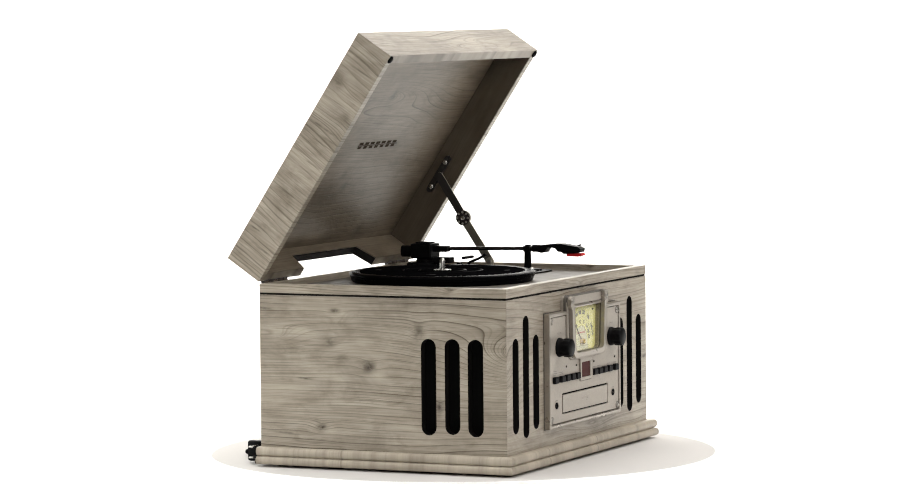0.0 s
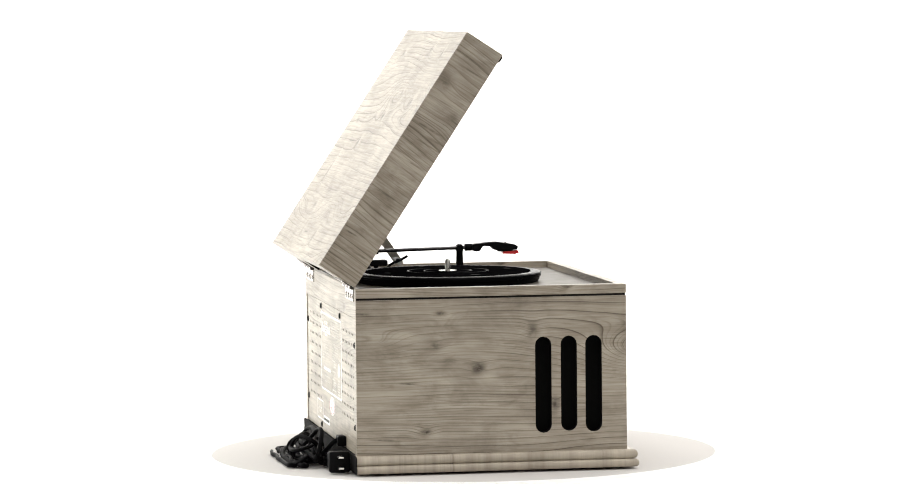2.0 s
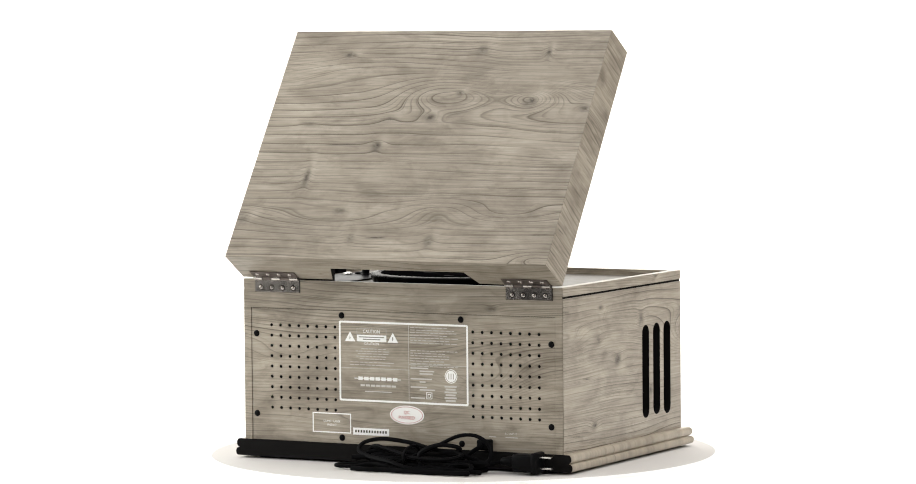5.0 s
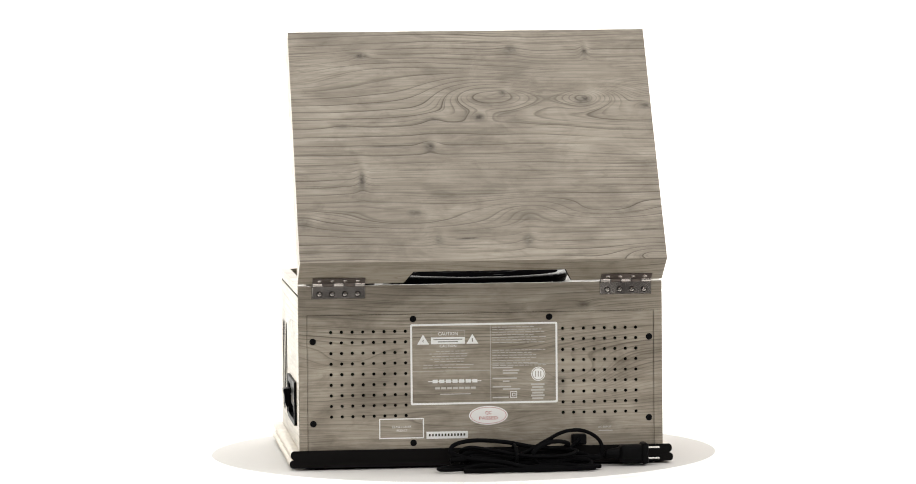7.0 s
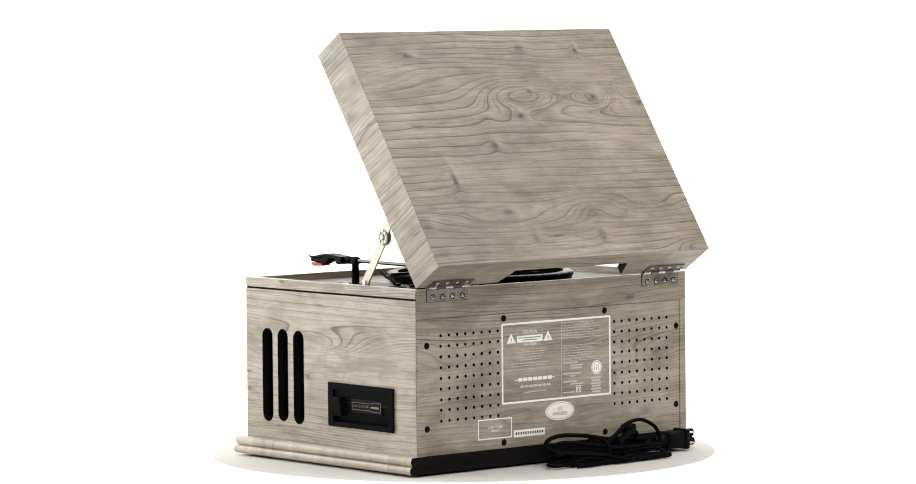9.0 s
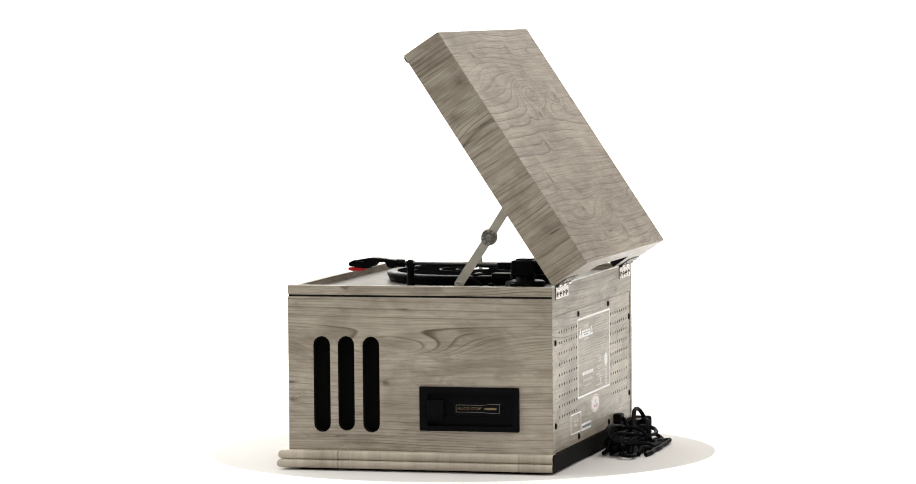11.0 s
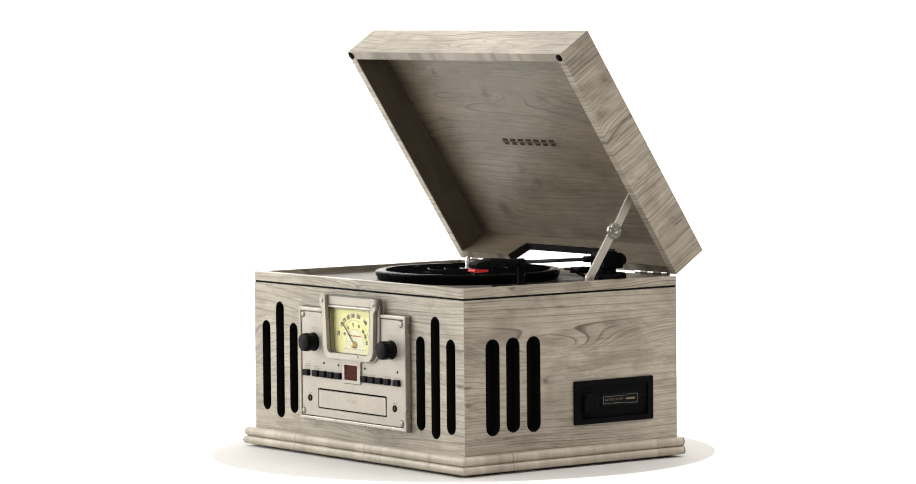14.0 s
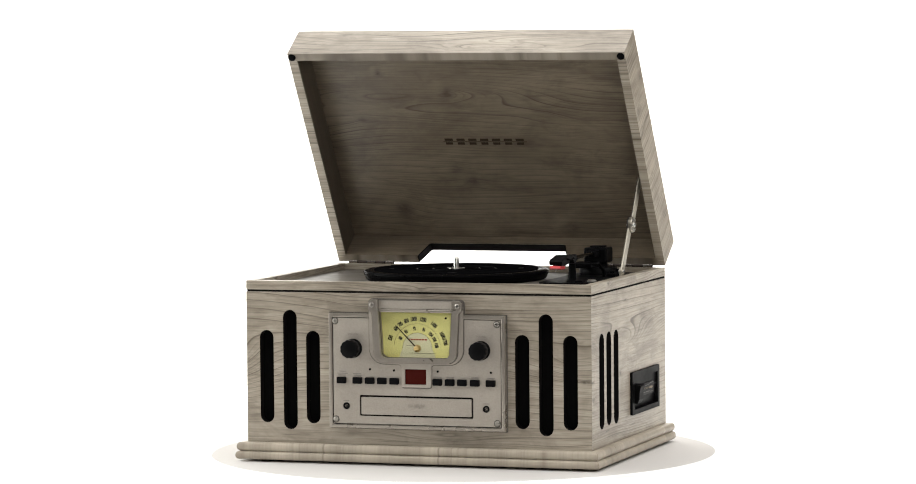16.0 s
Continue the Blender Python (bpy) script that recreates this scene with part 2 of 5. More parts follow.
# lid inside: a browner wood whose low tone also carries the lid's shade
M_LINING_SHADED = wood("wood_lid_lining", "X", "Y", 41.0, [(-0.060, -0.235, (0.20, 0.125), 0.020, 4.6), (0.10, -0.190, 0.12, 0.012, -1.0)],
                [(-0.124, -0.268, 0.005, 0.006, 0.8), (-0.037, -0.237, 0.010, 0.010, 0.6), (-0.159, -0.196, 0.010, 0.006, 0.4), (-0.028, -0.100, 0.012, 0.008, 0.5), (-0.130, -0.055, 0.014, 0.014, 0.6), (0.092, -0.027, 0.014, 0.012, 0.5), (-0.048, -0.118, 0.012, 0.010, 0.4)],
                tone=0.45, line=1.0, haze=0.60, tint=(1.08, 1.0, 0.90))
# back wall's inside, with the same shade put into its tone
M_LID_REAR_SHADED = wood("wood_lid_rear_shaded", "X", "Z", 44.0, tone=0.42, line=0.5, haze=0.6, tint=(1.08, 1.0, 0.90))
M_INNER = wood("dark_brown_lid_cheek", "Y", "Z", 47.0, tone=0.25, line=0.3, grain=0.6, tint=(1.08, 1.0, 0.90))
M_BLACK = plain("black_plastic", (0.004, 0.004, 0.0045), 0.42, spec=0.05)
M_GLOSS = plain("glossy_black_plastic", (0.005, 0.005, 0.0055), 0.35, bump=0.02, spec=0.012)
M_RUBBER = plain("black_rubber", (0.0035, 0.0035, 0.004), 0.5, grain=400, spec=0.02)
M_PLATTER = plain("polished_black_platter", (0.003, 0.003, 0.0034), 0.25, bump=0.02, spec=0.012)
M_RING = plain("glossy_black_ring", (0.004, 0.004, 0.0045), 0.25, bump=0.0, spec=0.004)
M_MAT = plain("ribbed_rubber_mat", (0.003, 0.003, 0.0034), 0.6, grain=500, spec=0.0)
M_PAINT = plain("matt_black_paint", (0.006, 0.0055, 0.0055), 0.8, spec=0.08)
M_CLOTH = plain("black_speaker_cloth", (0.004, 0.004, 0.004), 0.95, grain=1500, bump=0.3, spec=0.05)
M_STEEL = plain("brushed_steel", (0.62, 0.61, 0.58), 0.28, 1.0)
M_ARM = plain("dark_chrome_tube", (0.10, 0.10, 0.10), 0.22, 1.0)
M_STAY_BACK = plain("dull_nickel_inner_face", (0.20, 0.186, 0.150), 0.42, 0.4)
M_SCREW = plain("dull_screw_steel", (0.33, 0.31, 0.28), 0.30, 1.0)
M_JOINT = plain("worn_nickel_joint", (0.28, 0.258, 0.215), 0.35, 0.7)
M_BRASSY = plain("nickel_brace", (0.50, 0.465, 0.39), 0.38, 0.45)
M_BLACKENED = plain("blackened_steel", (0.035, 0.032, 0.03), 0.45, 0.3)
M_HINGE = plain("dull_steel_hinge", (0.42, 0.385, 0.360), 0.24, 1.0, grain=500, bump=0.15)
# darker copy of the hinge steel: the downward leaf's shade in its colour
M_HINGE_SHADED = plain("shaded_hinge_steel", (0.115, 0.095, 0.085), 0.38, 0.8, grain=500, bump=0.15)
M_SILVER = plain("pewter_painted_metal", (0.375, 0.338, 0.294), 0.42, 0.25, grain=480, vary=0.28, bump=0.7, spec=0.28, relief=0.0005)
M_BEZEL = plain("cast_pewter_bezel", (0.340, 0.306, 0.266), 0.30, 0.65, grain=420, vary=0.25, bump=0.35, spec=0.3, relief=0.0003)
# dark pewter: shade of the panel's gaps and raised edges, put into colour
M_PEWTER_SHADE = plain("pewter_shade", (0.10, 0.09, 0.078), 0.5, 0.15, bump=0.3)
M_DECK = plain("grey_deck_laminate", (0.125, 0.114, 0.100), 0.42, grain=300, spec=0.08)
M_DIAL = plain("cream_yellow_dial", (0.78, 0.74, 0.27), 0.5, vary=0.05, bump=0.0)
M_DIAL_PALE = plain("pale_dial_centre", (0.68, 0.66, 0.42), 0.5, vary=0.03, bump=0.0)
M_INK = plain("dark_print", (0.045, 0.042, 0.03), 0.6, bump=0.0)
M_BROWN_INK = plain("brown_print", (0.055, 0.038, 0.026), 0.6, bump=0.0)
M_MARK = plain("burnt_mark", (0.044, 0.032, 0.022), 0.75, vary=0.25, bump=0.2, spec=0.04)
M_RED_INK = plain("red_print", (0.42, 0.04, 0.035), 0.6, bump=0.0)
M_WHITE_INK = plain("white_print", (0.90, 0.90, 0.885), 0.55, vary=0.04, bump=0.0)
M_PALE_INK = plain("thin_white_print", (0.56, 0.54, 0.50), 0.6, vary=0.06, bump=0.0)
M_DIM_INK = plain("dim_print", (0.09, 0.085, 0.078), 0.6, vary=0.06, bump=0.0)
M_GREY_INK = plain("grey_print", (0.22, 0.205, 0.185), 0.6, vary=0.06, bump=0.0)
M_BRASS = plain("brass", (0.62, 0.46, 0.20), 0.25, 1.0)
M_GOLD_INK = plain("gold_print", (0.14, 0.095, 0.042), 0.5, 0.0, bump=0.0)
M_RED_DISPLAY = plain("dark_red_display", (0.050, 0.006, 0.004), 0.35, spec=0.05, vary=0.06, bump=0.0)
M_RED_PLASTIC = plain("red_stylus_plastic", (0.55, 0.015, 0.02), 0.3, bump=0.02)
M_PLATFORM = plain("white_platform_acrylic", (0.560, 0.545, 0.530), 0.5, grain=500, vary=0.004, bump=0.0, spec=0.0, wear=0.0)
M_STUDIO = plain("grey_studio_floor", (0.06, 0.06, 0.06), 0.7, grain=60, bump=0.05)
M_GLASS = nodes_of("dial_glass")[0]
M_GLASS.node_tree.nodes["Principled BSDF"].inputs["Transmission Weight"].default_value = 1.0
M_GLASS.node_tree.nodes["Principled BSDF"].inputs["Roughness"].default_value = 0.06
M_GLASS.node_tree.nodes["Principled BSDF"].inputs["IOR"].default_value = 1.22
M_FLOOR = plain("white_studio_paper", (0.93, 0.93, 0.915), 0.7, grain=200, vary=0.01, bump=0.02)


# ---- mesh helpers ----
def part(name, bm, material, parent, label="", smooth=False, second=None):
    bmesh.ops.recalc_face_normals(bm, faces=bm.faces)
    me = bpy.data.meshes.new(name)
    bm.to_mesh(me)
    bm.free()
    me.materials.append(material)
    if second:
        me.materials.append(second)
    if smooth:
        for f in me.polygons:
            f.use_smooth = True
        me.set_sharp_from_angle(angle=radians(40))
    ob = new(name, me)
    ob.parent = parent
    return tagged(ob, label)


def box(lo, hi, bevel=0.0, bm=None, seg=2):
    bm = bm or bmesh.new()
    c = [(a + b) / 2 for a, b in zip(lo, hi)]
    s = [b - a for a, b in zip(lo, hi)]
    r = bmesh.ops.create_cube(bm, size=1.0, matrix=Matrix.Translation(c) @ Matrix.Diagonal((*s, 1)))
    if bevel:
        edges = list({e for v in r["verts"] for e in v.link_edges})
        bmesh.ops.bevel(bm, geom=edges, offset=bevel, segments=seg, profile=0.5, affect="EDGES")
    return bm


def rod(p0, p1, r0, r1=None, seg=20, bm=None, bevel=0.0):
    """A round bar or cone between two points."""
    bm = bm or bmesh.new()
    p0, p1 = Vector(p0), Vector(p1)
    m = Matrix.Translation((p0 + p1) / 2) @ (p1 - p0).to_track_quat("Z", "Y").to_matrix().to_4x4()
    r = bmesh.ops.create_cone(bm, cap_ends=True, segments=seg, radius1=r0, radius2=r0 if r1 is None else r1, depth=(p1 - p0).length, matrix=m)
    if bevel:
        edges = [e for e in {e for v in r["verts"] for e in v.link_edges} if any(len(f.verts) > 4 for f in e.link_faces)]
        bmesh.ops.bevel(bm, geom=edges, offset=bevel, segments=2, profile=0.5, affect="EDGES")
    return bm


def lathe(profile, centre, axis="Z", seg=64, bm=None):
    """A turned body: profile rows are (radius, height along the axis)."""
    bm = bm or bmesh.new()
    rings = []
    for r, h in profile:
        ring = []
        for k in range(seg if r > 1e-6 else 1):
            a = 2 * math.pi * k / seg
            p = {"Z": (r * math.cos(a), r * math.sin(a), h), "Y": (r * math.cos(a), h, r * math.sin(a)), "X": (h, r * math.cos(a), r * math.sin(a))}[axis]
            ring.append(bm.verts.new(Vector(p) + Vector(centre)))
        rings.append(ring)
    for a, b in zip(rings, rings[1:]):
        n = max(len(a), len(b))
        for k in range(n):
            q = [a[k % len(a)], a[(k + 1) % len(a)], b[(k + 1) % len(b)], b[k % len(b)]]
            q = list(dict.fromkeys(q))
            if len(q) > 2:
                bm.faces.new(q)
    return bm


def sweep(points, radius, seg=10, bm=None, flat=1.0):
    """A bent round (or flattened) cord along a smooth line through the points."""
    bm = bm or bmesh.new()
    pts = [Vector(p) for p in points]
    line = []
    for i in range(len(pts) - 1):
        p0, p1, p2, p3 = pts[max(i - 1, 0)], pts[i], pts[i + 1], pts[min(i + 2, len(pts) - 1)]
        for k in range(8):
            t = k / 8
            line.append(0.5 * (2 * p1 + (p2 - p0) * t + (2 * p0 - 5 * p1 + 4 * p2 - p3) * t * t + (3 * p1 - p0 - 3 * p2 + p3) * t ** 3))
    line.append(pts[-1])
    prev, side = None, Vector((0, 0, 1))
    for i, p in enumerate(line):
        d = (line[min(i + 1, len(line) - 1)] - line[max(i - 1, 0)]).normalized()
        side = (side - d * side.dot(d)).normalized()
        other = d.cross(side)
        ring = [bm.verts.new(p + radius * (math.cos(2 * math.pi * k / seg) * side + flat * math.sin(2 * math.pi * k / seg) * other)) for k in range(seg)]
        if prev:
            for k in range(seg):
                bm.faces.new((prev[k], prev[(k + 1) % seg], ring[(k + 1) % seg], ring[k]))
        else:
            bm.faces.new(ring[::-1])
        prev = ring
    bm.faces.new(prev)
    return bm


def slot(cx, z0, z1, r, seg=8):
    """A slot with round ends."""
    out = [(cx + r * math.cos(a), z1 - r + r * math.sin(a)) for a in (math.pi * k / seg for k in range(seg + 1))]
    return out + [(cx + r * math.cos(a), z0 + r + r * math.sin(a)) for a in (math.pi + math.pi * k / seg for k in range(seg + 1))]


def circle(cx, cz, r, seg=10, rz=None):
    return [(cx + r * math.cos(2 * math.pi * k / seg), cz + (rz or r) * math.sin(2 * math.pi * k / seg)) for k in range(seg)]


def rounded(x0, z0, x1, z1, r, seg=4):
    out = []
    for cx, cz, a0 in ((x1 - r, z1 - r, 0), (x0 + r, z1 - r, 90), (x0 + r, z0 + r, 180), (x1 - r, z0 + r, 270)):
        out += [(cx + r * math.cos(radians(a0 + 90 * k / seg)), cz + r * math.sin(radians(a0 + 90 * k / seg))) for k in range(seg + 1)]
    return out


def rect(x0, z0, x1, z1):
    return [(x0, z0), (x1, z0), (x1, z1), (x0, z1)]


def plate(outline, holes, at, bm=None, jamb=False):
    """A sheet with through holes; at(u, v, side) gives the place of a corner on side 0 or 1."""
    flat = bmesh.new()
    loops = []
    for lp in [outline, *holes]:
        vs = [flat.verts.new((u, v, 0)) for u, v in lp]
        for a, b in zip(vs, vs[1:] + vs[:1]):
            flat.edges.new((a, b))
        loops.append(vs)
    bmesh.ops.triangle_fill(flat, use_beauty=True, edges=flat.edges[:])
    flat.verts.index_update()
    bm = bm or bmesh.new()
    both = [[bm.verts.new(at(v.co.x, v.co.y, s)) for v in flat.verts] for s in (0, 1)]
    for f in flat.faces:
        ids = [v.index for v in f.verts]
        bm.faces.new([both[0][i] for i in ids])
        bm.faces.new([both[1][i] for i in reversed(ids)])
    for n, vs in enumerate(loops):
        ids = [v.index for v in vs]
        for a, b in zip(ids, ids[1:] + ids[:1]):
            f = bm.faces.new((both[0][a], both[0][b], both[1][b], both[1][a]))
            f.material_index = 1 if n and jamb else 0
    flat.free()
    return bm


def facing_front(y, thick):
    return lambda u, v, s: (u, y + s * thick, v)


def facing_back(y, thick):
    return lambda u, v, s: (u, y - s * thick, v)


def mitred(lo, hi, thick, place):
    """A sheet whose inner side stops short at both ends, for corners cut at 45 degrees."""
    return lambda u, v, s: place(min(max(u, lo + thick), hi - thick) if s else u, v, s)


def soften(bm, width):
    """Rounds the sharp edges of a sheet."""
    bm.normal_update()
    edges = [e for e in bm.edges if len(e.link_faces) == 2 and e.calc_face_angle() > 1.0]
    bmesh.ops.bevel(bm, geom=edges, offset=width, segments=2, profile=0.5, affect="EDGES", clamp_overlap=True)
    return bm


def facing_side(x, thick):
    return lambda u, v, s: (x + s * thick, u, v)


# ---- setting ----
def build_studio():
    bm = bmesh.new()
    prof = [(-0.62, -0.899), (-0.62, -0.012), (-0.618, -0.006), (-0.612, -0.004), (3.2, -0.004)]
    prof += [(3.2 + 2.0 * math.sin(radians(a)), 1.996 - 2.0 * math.cos(radians(a))) for a in range(6, 91, 6)] + [(5.2, 6.0)]
    rows = [[bm.verts.new((x, y, z)) for y, z in prof] for x in (-3.6, 1.9)]
    for k in range(len(prof) - 1):
        bm.faces.new((rows[0][k], rows[0][k + 1], rows[1][k + 1], rows[1][k]))
    ob = part("backdrop", bm, M_FLOOR, None, "seamless white studio paper sweep over a table", smooth=True)
    tagged(ob, category="backdrop", kind="structure")
    tagged(part("table", box((-3.55, -0.60, -0.899), (1.85, 3.0, -0.008), 0.004), M_FLOOR, None, "plain white studio table under the sweep"), category="table", kind="structure")
    bm = bmesh.new()
    bm.faces.new([bm.verts.new(p) for p in ((-14, -14, -0.9), (14, -14, -0.9), (14, 9, -0.9), (-14, 9, -0.9))])
    tagged(part("floor", bm, M_STUDIO, None, "dark grey studio floor"), category="floor", kind="structure")


build_studio()

# the turning platform
platform = tagged(new("display_platform"), "round white glossy turning display platform", "platform")
part("top_disc", lathe([(0, 0), (0.3130, 0), (0.3130, -0.0040), (0, -0.0040)], (0, 0, 0), seg=160), M_PLATFORM, platform)
part("edge_band", lathe([(0.3131, -0.0040), (0.3131, -0.0001), (0.3138, -0.0001), (0.3152, -0.0016), (0.3156, -0.0040)], (0, 0, 0), seg=160), M_FLOOR, platform, "thin white rounded edge", smooth=True)

# ---- the record player ----
player = tagged(new("record_player"), "grey-washed wooden retro record player with its lid open", "record player")
WX, DY, ZB, ZG, ZT = 0.22, 0.163, 0.0235, 0.2105, 0.2215
WALL = 0.012


def build_cabinet():
    left = [slot(-0.0617, 0.0455, 0.1605, 0.0098), slot(-0.0927, 0.0472, 0.1610, 0.0098), slot(-0.1228, 0.0455, 0.1611, 0.0100)]
    part("side_wall", plate(rect(-DY, ZB, DY, ZG - 0.0025), left, mitred(-DY, DY, WALL, facing_side(-WX, WALL)), jamb=True), M_SIDE_L, player, second=M_PAINT, label="side wall with three speaker slots")
    right = [slot(-0.1209, 0.0453, 0.1607, 0.0104), slot(-0.0906, 0.0474, 0.1611, 0.0102), slot(-0.0596, 0.0458, 0.1608, 0.0104)]
    part("side_wall", plate(rect(-DY, ZB, DY, ZG - 0.0025), right + [rect(0.004, 0.053, 0.120, 0.099)], mitred(-DY, DY, WALL, facing_side(WX, -WALL)), jamb=True), M_SIDE_R, player, second=M_PAINT, label="side wall with speaker slots and cassette opening")
    front = []
    for sgn in (-1, 1):
        for cx, z0, z1 in ((0.1335, 0.048, 0.1612), (0.1633, 0.0402, 0.1863), (0.1938, 0.0478, 0.1612)):
            front.append(slot(sgn * cx, z0, z1, 0.0089))
    part("front_wall", plate(rect(-WX, ZB, WX, ZG - 0.0025), front, mitred(-WX, WX, WALL, facing_front(-DY, WALL)), jamb=True), M_FRONT, player, second=M_PAINT, label="front wall with six speaker slots")
    for x, y0, y1, w in ((-WX + WALL + 0.003, -0.15, -0.04, 0.002), (WX - WALL - 0.005, -0.15, -0.04, 0.002)):
        part("speaker_cloth", box((x, y0, 0.035), (x + w, y1, 0.19)), M_CLOTH, player)
    for x0, x1 in ((-0.207, -0.118), (0.118, 0.207)):
        part("speaker_cloth", box((x0, -DY + WALL + 0.003, 0.033), (x1, -DY + WALL + 0.005, 0.195)), M_CLOTH, player)
    # back wall: an upper rail and a screwed panel with rows of vent holes
    part("back_rail", box((-WX + 0.0006, DY - 0.006, 0.1862), (WX - 0.0006, DY + 0.0003, ZT - 0.0003), 0.0003, seg=1), M_BACK, player)
    for sgn in (-1, 1):
        a, b = sorted((sgn * (WX - 0.0006), sgn * 0.2098))
        part("back_stile", box((a, DY - 0.006, ZB), (b, DY + 0.0003, 0.1861), 0.0003, seg=1), M_BACK, player)
    holes = []
    for x0, x1 in ((0.181, 0.0912), (-0.0989, -0.1878)):
        for i in range(8):
            for j in range(9):
                holes.append(circle(x0 + (x1 - x0) * i / 7, 0.1653 - 0.1016 * j / 8, 0.0020, 8))
    part("back_panel", plate(rect(-0.2093, ZB, 0.2093, 0.1855), holes, facing_back(DY - 0.0006, 0.005), jamb=True), M_BACK, player, second=M_PAINT, label="screwed back panel with rows of vent holes")
    part("inner_lining", box((-WX + WALL + 0.006, DY - 0.03, 0.026), (WX - WALL - 0.006, DY - 0.028, 0.19)), M_PAINT, player)
    # dark groove, then the top frame and the sunk deck
    part("groove", box((-WX + 0.0010, -DY + 0.0010, ZG - 0.0026), (WX - 0.0010, DY - 0.0062, ZG + 0.0001)), M_PAINT, player, "black groove under the top frame")
    for sgn in (-1, 1):
        a, b = sorted((sgn * (WX - 0.0003), sgn * (WX - 0.0009)))
        part("groove", box((a, DY - 0.0068, ZG - 0.0026), (b, DY - 0.0003, ZG + 0.0001)), M_PAINT, player)
    for sgn in (-1, 1):
        part("top_frame", plate(rect(-DY, ZG, DY, ZT), [], mitred(-DY, DY, 0.011, facing_side(sgn * WX, -sgn * 0.011))), M_RIM_Y, player)
    part("top_frame", plate(rect(-WX, ZG, WX, ZT), [], mitred(-WX, WX, 0.011, facing_front(-DY, 0.011))), M_RIM_X, player)
    part("deck", box((-WX + 0.010, -DY + 0.010, ZG + 0.0001), (WX - 0.010, DY - 0.0061, 0.2135)), M_DECK, player, "sunk grey deck plate")


def trim_profile():
    """Two half-round mouldings one over the other: (reach, height) rows."""
    out = []
    for z0, z1, reach in ((0.003, 0.0127, 0.0122), (0.0131, 0.0237, 0.0108)):
        r = (z1 - z0) / 2
        for k in range(9):
            a = radians(-90 + 180 * k / 8)
            out.append((reach - r * 0.75 + r * 0.75 * math.cos(a), z0 + r + r * math.sin(a)))
    return out


def build_base():
    prof = [(-0.010, 0.003)] + trim_profile() + [(-0.010, 0.0237)]

    def run(path_at, n):
        bm = bmesh.new()
        rows = [[bm.verts.new(path_at(i, reach, z)) for reach, z in prof] for i in range(n)]
        for a, b in zip(rows, rows[1:]):
            for k in range(len(prof)):
                m = (k + 1) % len(prof)
                bm.faces.new((a[k], a[m], b[m], b[k]))
        bm.faces.new(rows[0])
        bm.faces.new(rows[-1][::-1])
        return bm

    part("base_moulding", run(lambda i, d, z: ((1 if i else -1) * (WX + d), -DY - d, z), 2), M_TRIM_X, player, smooth=True)
    for sgn in (-1, 1):
        part("base_moulding", run(lambda i, d, z: (sgn * (WX + d), (0.1648 if i else -DY - d), z), 2), M_TRIM_Y, player, smooth=True)
    prof_b = [(WX + d, z) for d, z in trim_profile()]
    outline = prof_b + [(-x, z) for x, z in reversed(prof_b)]
    part("base_back_rail", plate(outline, [], facing_back(0.1660, 0.0011)), M_PAINT, player, "black painted rear edge of the base")
    part("base_board", box((-WX + 0.0101, -DY + 0.0101, 0.0032), (WX - 0.0101, 0.1648, 0.0233)), M_PAINT, player)
    for x in (-0.2, 0.2):
        for y in (-0.145, 0.14):
            part("rubber_foot", lathe([(0, 0), (0.012, 0), (0.0125, 0.0004), (0.0125, 0.0033), (0, 0.0033)], (x, y, 0), seg=20), M_RUBBER, player)


